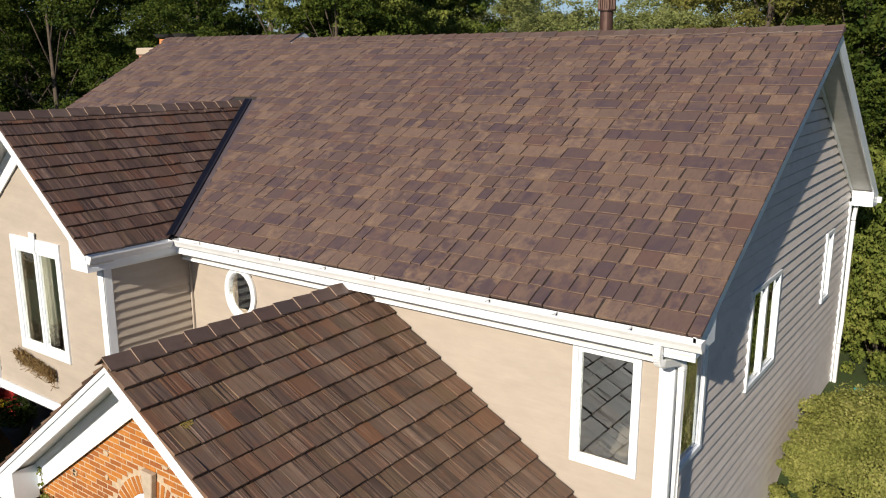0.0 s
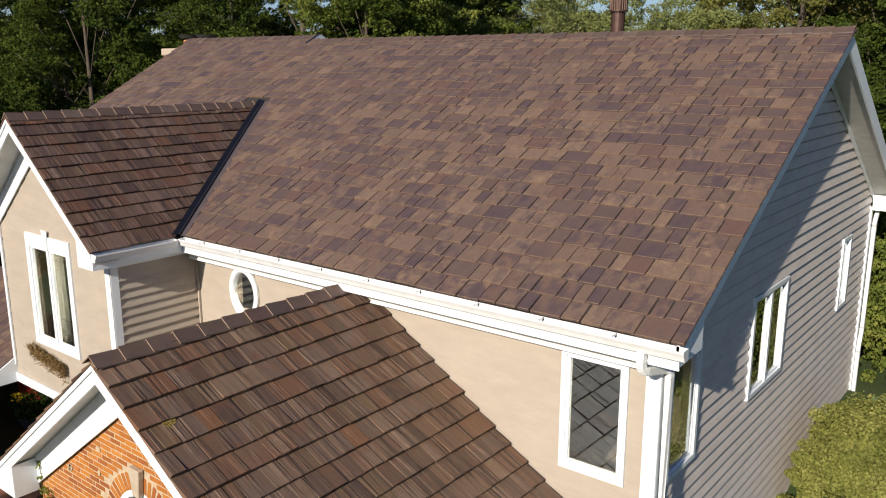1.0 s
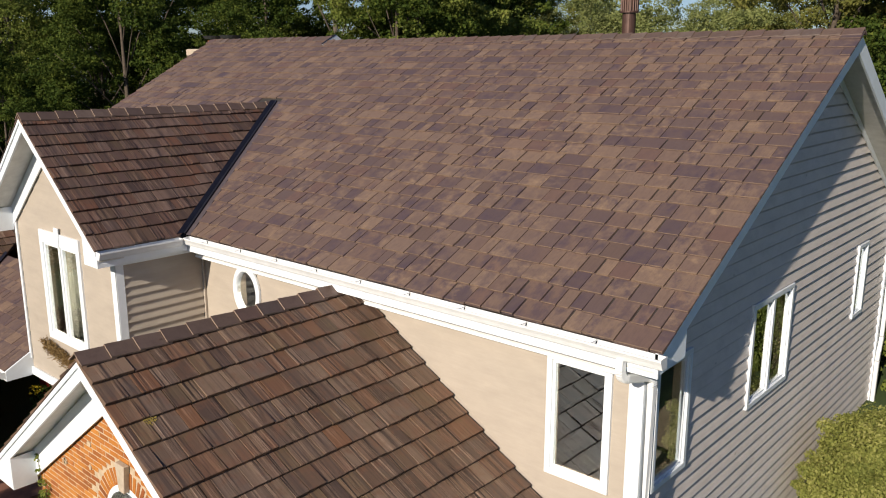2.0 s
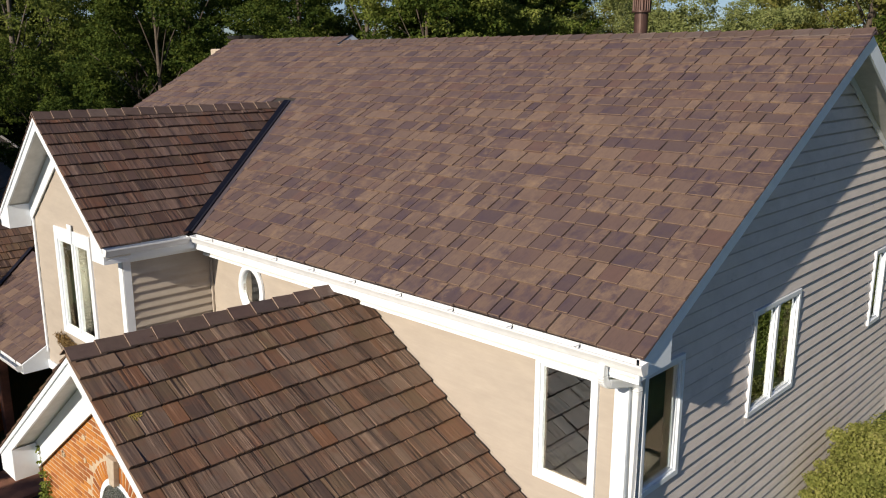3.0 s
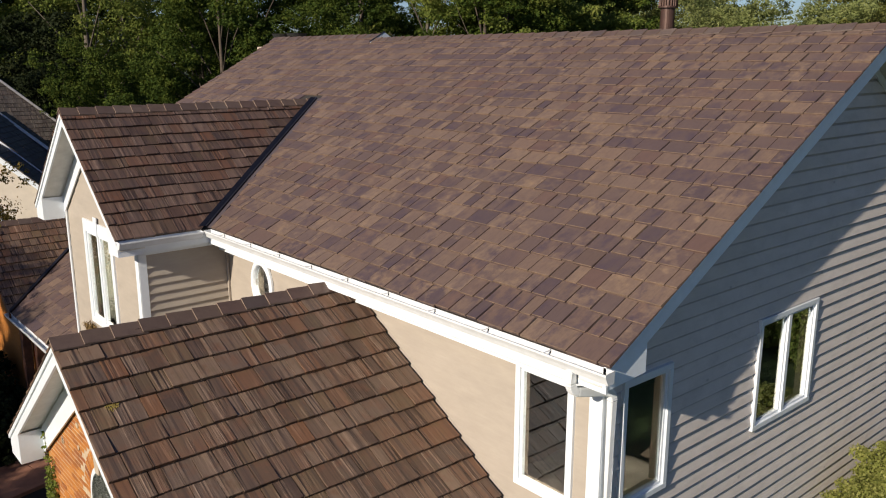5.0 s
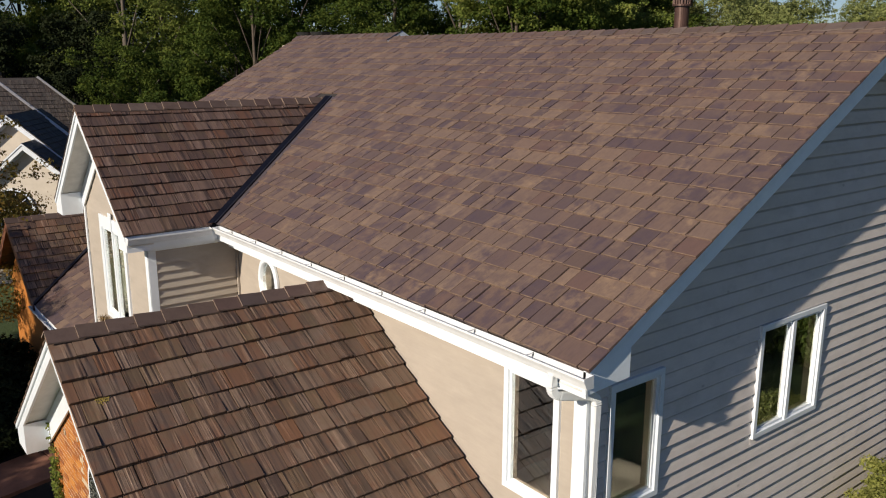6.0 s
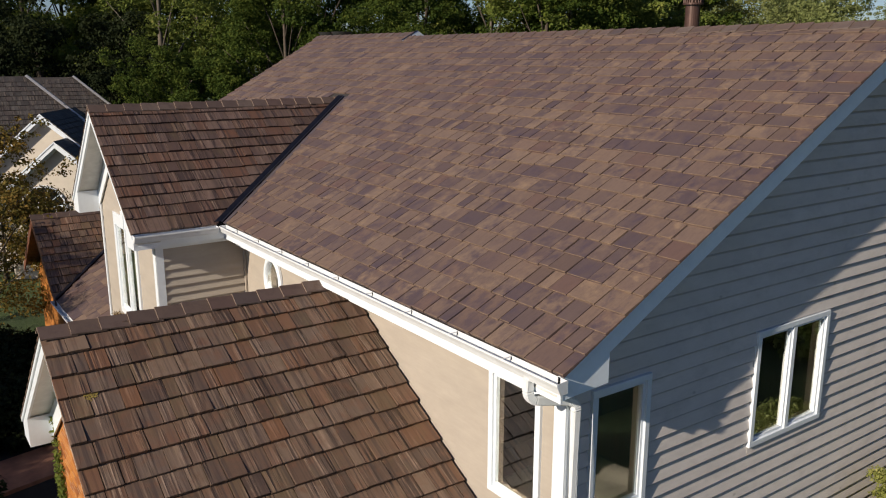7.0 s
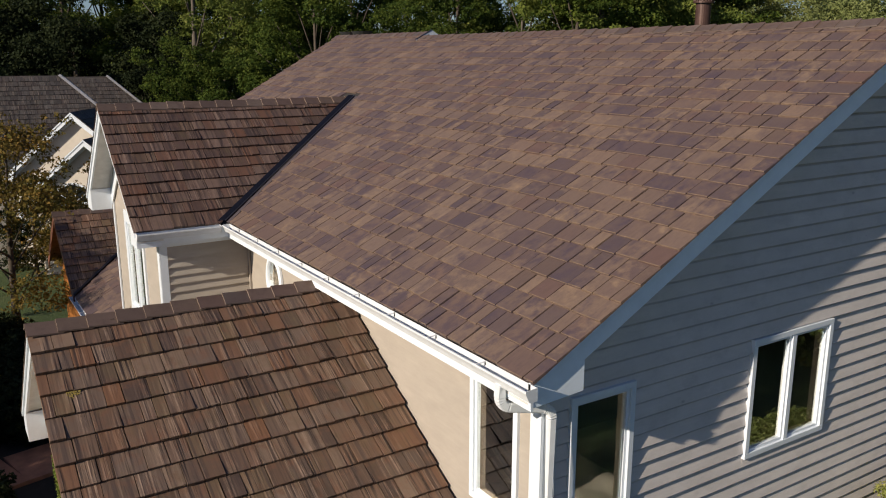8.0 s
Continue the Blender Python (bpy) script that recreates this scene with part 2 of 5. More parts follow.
M_FLASH_LT = plain_mat("valley_metal_brown", (0.12, 0.098, 0.105), 0.45, 0.2, 6.0, 0.3)
# room dimness put into the colour, as the panes let full sun in
M_DARK = plain_mat("dimmed_interior", (0.05, 0.047, 0.043), 0.9)
M_FLOOR_IN = plain_mat("interior_carpet", (0.16, 0.13, 0.1), 0.95)
M_BROWN_METAL = plain_mat("brown_painted_metal", (0.095, 0.052, 0.04), 0.4, 0.25, 8.0, 0.4)
M_SCREW = plain_mat("hanger_steel", (0.035, 0.032, 0.03), 0.85, 0.2, 30.0)
M_CHIMNEY = plain_mat("chimney_brick", (0.42, 0.21, 0.13), 0.9, 0.35, 14.0, 0, 0.5, 40)
M_CLAY = plain_mat("clay_flue", (0.62, 0.22, 0.07), 0.8, 0.25, 8.0)
M_CONC = plain_mat("pale_concrete", (0.42, 0.35, 0.27), 0.85, 0.2, 10.0, 0, 0.3)
M_BLACK = plain_mat("black_metal", (0.016, 0.018, 0.018), 0.8, 0.3, 8.0)
M_PATH = plain_mat("paver_path", (0.27, 0.125, 0.08), 0.85, 0.3, 4.0, 0, 0.4)
M_GRASS = grass_mat()
M_BARK = plain_mat("bark", (0.09, 0.07, 0.052), 0.95, 0.5, 9.0, 0, 0.9, 30)
M_BARK_PALE = plain_mat("pale_bark", (0.12, 0.1, 0.078), 0.95, 0.4, 9.0, 0, 0.7, 30)
M_LEAF = leaf_mat("leaf_green", [(0.0, (0.05, 0.08, 0.014)), (0.4, (0.14, 0.18, 0.035)), (0.8, (0.25, 0.27, 0.06)), (1.0, (0.36, 0.34, 0.1))])
M_LEAF_DARK = leaf_mat("leaf_dark", [(0.0, (0.022, 0.045, 0.008)), (0.5, (0.06, 0.09, 0.014)), (1.0, (0.14, 0.16, 0.025))])
# foliage taken down to near black, so its colour carries heavy shade
M_EVERGREEN_SHADED = leaf_mat("evergreen_needles_shaded", [(0.0, (0.007, 0.012, 0.004)), (0.5, (0.017, 0.025, 0.007)), (1.0, (0.038, 0.045, 0.013))], 0.2)
M_LEAF_OLIVE = leaf_mat("leaf_olive", [(0.0, (0.07, 0.08, 0.018)), (0.5, (0.16, 0.165, 0.04)), (1.0, (0.3, 0.27, 0.08))])
M_LEAF_SHRUB = leaf_mat("leaf_shrub", [(0.0, (0.11, 0.135, 0.03)), (0.5, (0.31, 0.33, 0.088)), (1.0, (0.56, 0.52, 0.2))], 0.5)
M_LEAF_YELLOW = leaf_mat("yellow_petals", [(0.0, (0.5, 0.36, 0.02)), (1.0, (0.75, 0.6, 0.05))])
# near-black ground: the deep shade beside the wing is put into this colour
M_BED_SHADE = plain_mat("bed_shade_black", (0.014, 0.011, 0.008), 0.95, 0.5, 6.0, 0, 0.9, 25)
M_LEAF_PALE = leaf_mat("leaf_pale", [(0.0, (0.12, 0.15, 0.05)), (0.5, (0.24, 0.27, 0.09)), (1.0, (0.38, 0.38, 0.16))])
M_LEAF_AUTUMN = leaf_mat("leaf_autumn", [(0.0, (0.07, 0.075, 0.015)), (0.5, (0.16, 0.12, 0.03)), (1.0, (0.3, 0.17, 0.04))])
M_STUCCO = plain_mat("cream_stucco", (0.56, 0.5, 0.42), 0.85, 0.1, 3.0, 0, 0.3, 90)
M_RED = plain_mat("red_paint", (0.42, 0.035, 0.03), 0.5, 0.2)
M_WOOD = plain_mat("stained_wood", (0.17, 0.065, 0.035), 0.6, 0.35, 12.0)
M_TEAL = plain_mat("teal_plastic", (0.08, 0.42, 0.38), 0.4, 0.1)
# bedding darkened in its colour for the same dim room
M_CLOTH = plain_mat("pale_bedding", (0.2, 0.19, 0.165), 0.9, 0.15, 6.0)
M_CURTAIN = plain_mat("pale_curtain", (0.2, 0.21, 0.19), 0.9, 0.15, 6.0)
M_NEST = leaf_mat("dry_straw", [(0.0, (0.1, 0.06, 0.025)), (0.6, (0.26, 0.17, 0.07)), (1.0, (0.42, 0.32, 0.15))], 0.1)
M_MOSS = plain_mat("yellow_lichen", (0.27, 0.2, 0.045), 0.95, 0.4, 40.0)


# ---- mesh helpers ----
def bm_new():
    return bmesh.new()


def finish(name, bm, mat, smooth=False):
    bmesh.ops.recalc_face_normals(bm, faces=bm.faces)
    me = bpy.data.meshes.new(name)
    bm.to_mesh(me)
    bm.free()
    me.materials.append(mat)
    if smooth:
        for p in me.polygons:
            p.use_smooth = True
    return me


def part(name, bm, mat, parent=None, label="", smooth=False):
    """One mesh object under a thing or a part, its mesh given in the world's places."""
    ob = new(name, finish(name, bm, mat, smooth))
    if parent is not None:
        ob.parent = parent
        ob.matrix_parent_inverse = world_of(parent).inverted()
    if label:
        tagged(ob, label)
    return ob


def world_of(ob):
    if ob.parent is None:
        return ob.matrix_basis.copy()
    return world_of(ob.parent) @ ob.matrix_parent_inverse @ ob.matrix_basis


def thing(name, m, label, category, group="", kind=""):
    ob = new(name)
    ob.matrix_basis = m
    ob.empty_display_size = 0.1
    return tagged(ob, label, category, group, kind)


def box(bm, x0, x1, y0, y1, z0, z1, m=None):
    g = bmesh.ops.create_cube(bm, size=1.0, matrix=Matrix.LocRotScale(((x0 + x1) / 2, (y0 + y1) / 2, (z0 + z1) / 2), None, (abs(x1 - x0), abs(y1 - y0), abs(z1 - z0))))
    if m is not None:
        bmesh.ops.transform(bm, matrix=m, verts=g["verts"])
    return g["verts"]


def bevel_all(bm, w, seg=1):
    bmesh.ops.bevel(bm, geom=list(bm.edges), offset=w, segments=seg, affect="EDGES", clamp_overlap=True)


def prism(bm, pts, shift):
    """A flat polygon carried along a vector."""
    a = [bm.verts.new(p) for p in pts]
    b = [bm.verts.new(Vector(p) + Vector(shift)) for p in pts]
    n = len(pts)
    bm.faces.new(a)
    bm.faces.new(b[::-1])
    for i in range(n):
        bm.faces.new((a[i], b[i], b[(i + 1) % n], a[(i + 1) % n]))


def sweep(bm, profile, path):
    """A closed profile (points as offsets) set at each point of a path, joined and capped."""
    rings = [[bm.verts.new(Vector(p) + Vector(o)) for o in profile] for p in path]
    n = len(profile)
    for a, b in zip(rings, rings[1:]):
        for i in range(n):
            bm.faces.new((a[i], a[(i + 1) % n], b[(i + 1) % n], b[i]))
    bm.faces.new(rings[0][::-1])
    bm.faces.new(rings[-1])


def tube(bm, pts, radii, sides=8):
    """A round limb through points, each with its radius."""
    pts = [Vector(p) for p in pts]
    rings = []
    for i, p in enumerate(pts):
        d = (pts[min(i + 1, len(pts) - 1)] - pts[max(i - 1, 0)]).normalized()
        q = d.to_track_quat("Z", "Y")
        rings.append([bm.verts.new(p + q @ Vector((math.cos(a) * radii[i], math.sin(a) * radii[i], 0))) for a in [2 * math.pi * k / sides for k in range(sides)]])
    for a, b in zip(rings, rings[1:]):
        for k in range(sides):
            bm.faces.new((a[k], a[(k + 1) % sides], b[(k + 1) % sides], b[k]))
    bm.faces.new(rings[0][::-1])
    bm.faces.new(rings[-1])


def roof_pose(origin, along, up):
    """A roof plane's own axes: along the eave, up the slope, out of the roof."""
    a, u = Vector(along).normalized(), Vector(up).normalized()
    n = a.cross(u)
    return Matrix(((a.x, u.x, n.x, origin[0]), (a.y, u.y, n.y, origin[1]), (a.z, u.z, n.z, origin[2]), (0, 0, 0, 1)))


PIECES = {}
RNG = random.Random(7)


def wedge(xl0, xl1, xr0, xr1, length, thick, top, bev=0.006):
    """A tapered shingle: its butt at y = 0, with the two ends' x at butt and head."""
    v = [(xl0, 0, -0.004), (xr0, 0, -0.004), (xr1, length, -0.004), (xl1, length, -0.004),
         (xl0 + 0.002, 0.0, thick - 0.003), (xr0 - 0.002, 0.0, thick - 0.003), (xr1 - 0.002, length, top), (xl1 + 0.002, length, top),
         (xl0 + 0.003, bev, thick), (xr0 - 0.003, bev, thick)]
    f = [(3, 2, 1, 0), (0, 1, 5, 4), (4, 5, 9, 8), (8, 9, 6, 7), (1, 2, 6, 9, 5), (0, 4, 8, 7, 3), (2, 3, 7, 6)]
    return v, f


def worn(me, edge):
    """The small bevel along each butt in its own worn colour (the third of a wedge's seven faces)."""
    if edge is not None:
        me.materials.append(edge)
        for p in me.polygons:
            p.material_index = 1 if p.index % 7 == 2 else 0


def lay_shingles(roof, m, rows, spans, widths, thick, mat, near=None, label="", wobble=0.004, limit=300, seed=1, gap=0.009, edge=None, bev=0.006):
    """rows: (distance up the slope, exposure); spans(s): stretches of the eave line at that height. Near pieces are objects, the rest one mesh."""
    rng = random.Random(seed)
    V, F = [], []
    count = 0
    for s, e in rows:
        for (a0, b0), (a1, b1) in zip(spans(s), spans(s + e)):
            a1, b1 = (a1 if abs(a1 - a0) < 0.6 else a0 - 0.12), (b1 if abs(b1 - b0) < 0.6 else b0 + (0.12 if b1 > b0 else 0.0))
            x = a0 + rng.uniform(-0.2, 0.0)
            kept = None
            while x < b0 - 0.015:
                w = rng.choice(widths)
                l0, r0 = max(x, a0), min(x + w, b0)
                x += w + gap * rng.choice((0.4, 0.7, 1.0, 1.2, 1.9))
                if r0 - l0 < 0.05 and r0 < b0:
                    kept = l0 if kept is None else kept
                    continue
                if kept is not None:
                    l0, kept = kept, None
                if b0 - r0 < 0.13:
                    r0, x = b0, b0
                l1 = a1 if l0 <= a0 + 1e-6 else max(l0, a1)
                r1 = b1 if r0 >= b0 - 1e-6 else min(r0, b1)
                if r1 < l1:
                    l1 = r1 = (l1 + r1) / 2
                t = thick * rng.uniform(0.8, 1.22)
                dy, turn = rng.uniform(-wobble, wobble), rng.uniform(-0.006, 0.006)
                full = abs((r0 - l0) - w) < 1e-6 and l1 == l0 and r1 == r0
                if near and count < limit and near(l0, s):
                    key = (id(mat), w if full else (round(r0 - l0, 3), round(l1 - l0, 3), round(r1 - l0, 3)), round(e, 3), round(thick, 3))
                    if key not in PIECES:
                        me = bpy.data.meshes.new("shingle")
                        v, f = wedge(0, l1 - l0, r0 - l0, r1 - l0, e + 0.03, thick, thick * 0.22, bev)
                        me.from_pydata(v, [], f)
                        me.materials.append(mat)
                        worn(me, edge)
                        PIECES[key] = me
                    ob = new("shingle", PIECES[key])
                    ob.parent = roof
                    ob.matrix_basis = m @ pose(l0, s + dy, 0, rz=math.degrees(turn)) @ Matrix.Diagonal((1, 1, t / thick, 1))
                    count += 1
                else:
                    v, f = wedge(l0, l1, r0, r1, e + 0.03, t, t * 0.22, bev)
                    o = len(V)
                    V += [(p[0], p[1] + s + dy + turn * (p[0] - l0), p[2]) for p in v]
                    F += [tuple(i + o for i in q) for q in f]
    if V:
        me = bpy.data.meshes.new("shingle_field")
        me.from_pydata(V, [], F)
        me.materials.append(mat)
        worn(me, edge)
        ob = new("shingle_field", me)
        ob.parent = roof
        ob.matrix_basis = m
        tagged(ob, label or "overlapping brown roof shingles", kind="stuff")


def ridge_caps(roof, a, b, drop, half, e, mat=None, name="ridge_cap", lift=0.012):
    """Bent caps along a ridge from a (where the butts face) to b. drop: fall per metre sideways."""
    a, b = Vector(a), Vector(b)
    d = (b - a).normalized()
    side = Vector((0, 0, 1)).cross(d).normalized()
    n = max(1, round((b - a).length / e))
    e = (b - a).length / n
    L, th = e + 0.06, 0.016
    bm = bm_new()
    prof = [(-half, -drop * half), (-half * 0.25, -drop * half * 0.25 + 0.006), (0, 0.014), (half * 0.25, -drop * half * 0.25 + 0.006), (half, -drop * half)]
    ring = lambda x, up: [bm.verts.new((x, p[0], p[1] + up)) for p in prof] + [bm.verts.new((x, p[0], p[1] + up - th)) for p in prof[::-1]]
    r0, r1 = ring(0, lift + th), ring(L, th * 0.3)
    k = len(r0)
    for i in range(k):
        bm.faces.new((r0[i], r0[(i + 1) % k], r1[(i + 1) % k], r1[i]))
    # butt face in the pale colour, a painted light line
    bm.faces.new(r0[::-1]).material_index = 1
    bm.faces.new(r1)
    me = finish(name, bm, mat or M_CAP)
    me.materials.append(M_CAP_EDGE)
    m0 = Matrix(((d.x, side.x, 0, 0), (d.y, side.y, 0, 0), (0, 0, 1, 0), (0, 0, 0, 1)))
    for i in range(n):
        ob = new(name, me)
        ob.parent = roof
        p = a + d * (e * i)
        ob.matrix_basis = Matrix.Translation(p) @ m0 @ pose(0, RNG.uniform(-0.004, 0.004), RNG.uniform(-0.003, 0.004), ry=RNG.uniform(-0.4, 0.4), rz=RNG.uniform(-1, 1))


def deck(name, quad, thick, mat, parent, label=""):
    """A sheet of roof under the shingles."""
    bm = bm_new()
    q = [Vector(p) for p in quad]
    n = (q[1] - q[0]).cross(q[2] - q[0]).normalized()
    if n.z < 0:
        n = -n
    prism(bm, [p - n * 0.006 for p in q], -n * thick)
    return part(name, bm, mat, parent, label)


# wall planes: u along the wall, n out of it, z up
def south(y):
    return lambda u, n, z: Vector((u, y - n, z))


def east(x):
    return lambda u, n, z: Vector((x + n, u, z))


def quad_box(bm, P, u0, u1, n0, n1, z0, z1):
    prism(bm, [P(u0, n0, z0), P(u1, n0, z0), P(u1, n0, z1), P(u0, n0, z1)], P(0, n1, 0) - P(0, n0, 0))


def wall_core(name, P, u0, u1, z0, z1, openings, mat, parent, thick=0.16, gable=None, label="", front=-0.02):
    """A wall with real openings; gable: (u of the peak, z of the peak) above z1."""
    bm = bm_new()
    us = sorted({u0, u1, *[o[0] for o in openings], *[o[1] for o in openings]})
    zs = sorted({z0, z1, *[o[2] for o in openings], *[o[3] for o in openings]})
    for a, b in zip(us, us[1:]):
        for c, d in zip(zs, zs[1:]):
            mu, mz = (a + b) / 2, (c + d) / 2
            if any(o[0] < mu < o[1] and o[2] < mz < o[3] for o in openings):
                continue
            quad_box(bm, P, a, b, front, -thick, c, d)
    if gable:
        prism(bm, [P(u0, front, z1), P(u1, front, z1), P(gable[0], front, gable[1])], P(0, -thick, 0) - P(0, front, 0))
    bmesh.ops.remove_doubles(bm, verts=bm.verts, dist=1e-4)
    return part(name, bm, mat, parent, label)


def siding(wall, P, z0, z1, lo, hi, openings, e=0.22, mat=None, lap=0.032, groove=0.0):
    """Lapped boards, each an object; lo(z), hi(z): the wall's ends at that height; groove: the height of the recess under the next board's butt."""
    def board(a0, a1, b0, b1, z, zt, zb):
        if b0 - a0 < 0.02:
            return
        bm = bm_new()
        j = RNG.uniform(-0.002, 0.002)
        out = lambda h: lap - 0.01 + j * lap / 0.032 - lap * (h - zb) / e
        back = -0.055 if groove else -0.02
        sec = [(back, z), (out(z), z)]
        if groove and zt - z > groove + 0.02 and abs(zt - zb - e) < 1e-6:
            sec += [(out(zt - groove), zt - groove), (-0.03, zt - groove * 0.35), (-0.04, zt + 0.003)]
        else:
            sec += [(out(zt), zt + 0.003)]
        sec.append((back, zt + 0.003))
        n = len(sec)
        k = lambda h: min(1.0, (h - z) / (zt - z))
        va = [bm.verts.new(P(a0 + (a1 - a0) * k(h), q, h)) for q, h in sec]
        vb = [bm.verts.new(P(b0 + (b1 - b0) * k(h), q, h)) for q, h in sec]
        bm.faces.new(va)
        bm.faces.new(vb[::-1])
        for i in range(n):
            bm.faces.new((va[i], vb[i], vb[(i + 1) % n], va[(i + 1) % n]))
        part("siding_board", bm, mat or M_SIDING, wall)

    z = z0
    while z < z1 - 0.02:
        zt = min(z + e, z1)
        cuts = sorted(o for o in openings if o[2] < zt - 0.005 and o[3] > z + 0.005)
        left = None
        for o in cuts + [None]:
            a0, a1 = (lo(z), lo(zt)) if left is None else (left, left)
            b0, b1 = (hi(z), hi(zt)) if o is None else (o[0], o[0])
            board(a0, a1, b0, b1, z, zt, z)
            if o is not None:
                left = o[1]
                if o[3] < zt - 0.005:
                    board(o[0], o[0], o[1], o[1], o[3], zt, z)
                if o[2] > z + 0.005:
                    board(o[0], o[0], o[1], o[1], z, o[2], z)
        z += e


def window_unit(parent, P, u0, u1, z0, z1, lights=2, casing=0.068, key=False, name="window", label="", head=0.0, proud=0.03):
    """Casing, sashes and panes in a wall's opening (u0..u1, z0..z1 are the casing's outer edges)."""
    bm = bm_new()
    c, h = casing, casing + head
    for a, b, d, g in ((u0, u0 + c, z0 + c, z1 - h), (u1 - c, u1, z0 + c, z1 - h), (u0, u1, z1 - h, z1), (u0, u1, z0, z0 + c)):
        quad_box(bm, P, a, b, -0.06, proud, d, g)
    if key:
        um = (u0 + u1) / 2
        prism(bm, [P(um - 0.05, 0.03, z1 - h), P(um + 0.05, 0.03, z1 - h), P(um + 0.085, 0.03, z1 + 0.11), P(um - 0.085, 0.03, z1 + 0.11)], P(0, 0.05, 0) - P(0, 0.03, 0))
    bevel_all(bm, 0.004)
    win = part(name, bm, M_WHITE, parent, label)
    iu0, iu1, iz0, iz1 = u0 + c, u1 - c, z0 + c, z1 - h
    step = (iu1 - iu0) / lights
    for i in range(lights):
        a, b = iu0 + step * i, iu0 + step * (i + 1)
        if i:
            bm = bm_new()
            quad_box(bm, P, a - 0.035, a + 0.035, -0.05, proud - 0.006, iz0, iz1)
            part("mullion", bm, M_WHITE, win)
        a, b = (a + 0.035 if i else a), (b - 0.035 if i < lights - 1 else b)
        bm = bm_new()
        f = 0.036
        for p, q, r, s in ((a, a + f, iz0, iz1), (b - f, b, iz0, iz1), (a + f, b - f, iz0, iz0 + f), (a + f, b - f, iz1 - f, iz1)):
            quad_box(bm, P, p, q, -0.05, proud - 0.028, r, s)
        part("sash", bm, M_WHITE, win)
        bm = bm_new()
        quad_box(bm, P, a + f, b - f, proud - 0.058, proud - 0.05, iz0 + f, iz1 - f)
        pane = part("pane", bm, M_GLASS, win)
        pane.visible_shadow = False
    return win


def gable_trim(parent, P, uc, zc, slope, half, over, wall_half, face=0.2, both=True, right=True, left=True, box_h=0.2, frieze=0.15, ret=-0.06, board=None):
    """Bargeboards, soffits, friezes and boxed returns of a gable. uc, zc: the ridge; over: from the wall to the board's face."""
    for sgn, on in ((1, right), (-1, left)):
        if not on:
            continue
        ue, ze = uc + sgn * half, zc - slope * half
        bm = bm_new()
        prism(bm, [P(uc, over, zc - 0.014), P(ue, over, ze - 0.014), P(ue, over, ze - face), P(uc, over, zc - face * 1.12)], P(0, over - 0.03, 0) - P(0, over, 0))
        barge = part("bargeboard", bm, board or M_WHITE, parent, "white painted bargeboard")
        if board is None:
            bm = bm_new()
            prism(bm, [P(uc, over + 0.022, zc - 0.016), P(ue, over + 0.022, ze - 0.016), P(ue, over + 0.022, ze - 0.075), P(uc, over + 0.022, zc - 0.075)], P(0, over, 0) - P(0, over + 0.022, 0))
            part("rake_moulding", bm, M_WHITE, barge)
        bm = bm_new()
        s0 = face - 0.03
        ui, zi = uc + sgn * (wall_half - 0.02), zc - slope * (wall_half - 0.02)
        prism(bm, [P(uc, over - 0.031, zc - s0), P(ue, over - 0.031, ze - s0), P(ue, 0.0, ze - s0), P(uc, 0.0, zc - s0)], Vector((0, 0, 0.015)))
        part("soffit", bm, M_SOFFIT, parent, "white vented soffit panel with eave shade in its grey")
        bm = bm_new()
        prism(bm, [P(uc, 0.016, zc - s0 - 0.004), P(ui, 0.016, zi - s0 - 0.004), P(ui, 0.016, zi - s0 - frieze), P(uc, 0.016, zc - s0 - frieze * 1.2)], P(0, 0.04, 0) - P(0, 0.016, 0))
        part("frieze_board", bm, M_WHITE, parent, "white frieze board")
        # boxed return: below the board at the eave, flush with its face
        bm = bm_new()
        zb = ze - box_h - 0.02
        ub = uc + sgn * (wall_half + ret)
        low = lambda u: zc - slope * abs(u - uc) - face
        uo = ue - sgn * 0.002
        prism(bm, [P(uo, over - 0.001, max(low(uo), zb) + 0.002), P(uo, over - 0.001, min(low(uo), zb)), P(ub, over - 0.001, zb), P(ub, over - 0.001, low(ub) + 0.002)], P(0, 0.04, 0) - P(0, over - 0.001, 0))
        part("eave_return", bm, board or M_WHITE, parent, "white boxed eave return")


# ---- ground ----
def ground_height(x, y):
    rise = max(0.0, min(1.0, (y - 1.0) / 8.0)) * max(0.0, min(1.0, (x + 14.0) / 8.0))
    return 1.35 * rise * rise * (3 - 2 * rise) + 0.08 * math.sin(x * 0.21) * math.cos(y * 0.17)


def build_ground():
    ax = [-400, -200, -110] + [-70 + 2 * i for i in range(56)] + [60, 110, 200, 400]
    ay = [-400, -200, -100, -60] + [-40 + 2 * i for i in range(51)] + [90, 150, 250, 400]
    V = [(x, y, ground_height(x, y)) for y in ay for x in ax]
    n = len(ax)
    F = [(j * n + i, j * n + i + 1, (j + 1) * n + i + 1, (j + 1) * n + i) for j in range(len(ay) - 1) for i in range(n - 1)]
    me = bpy.data.meshes.new("ground")
    me.from_pydata(V, [], F)
    me.materials.append(M_GRASS)
    for p in me.polygons:
        p.use_smooth = True
    tagged(new("ground", me), "mown green lawn round the houses", "ground", kind="structure")


build_ground()

# ---- the house ----
house = thing("house", Matrix.Translation((-7.5, 5, 0)), "two-storey house with beige lap siding and brown shingled roofs", "house")

SL, YE, ZE, YR = 0.557, -0.44, 5.337, 5.1           # main roof: slope, eave line, ridge line
ZR = ZE + SL * (YR - YE)
XE, XW, XS = 0.46, -15.35, -10.6                   # its two ends, and the step where the rear part is deeper
YR2 = 5.25
ZR2 = ZE + SL * (YR2 - YE)
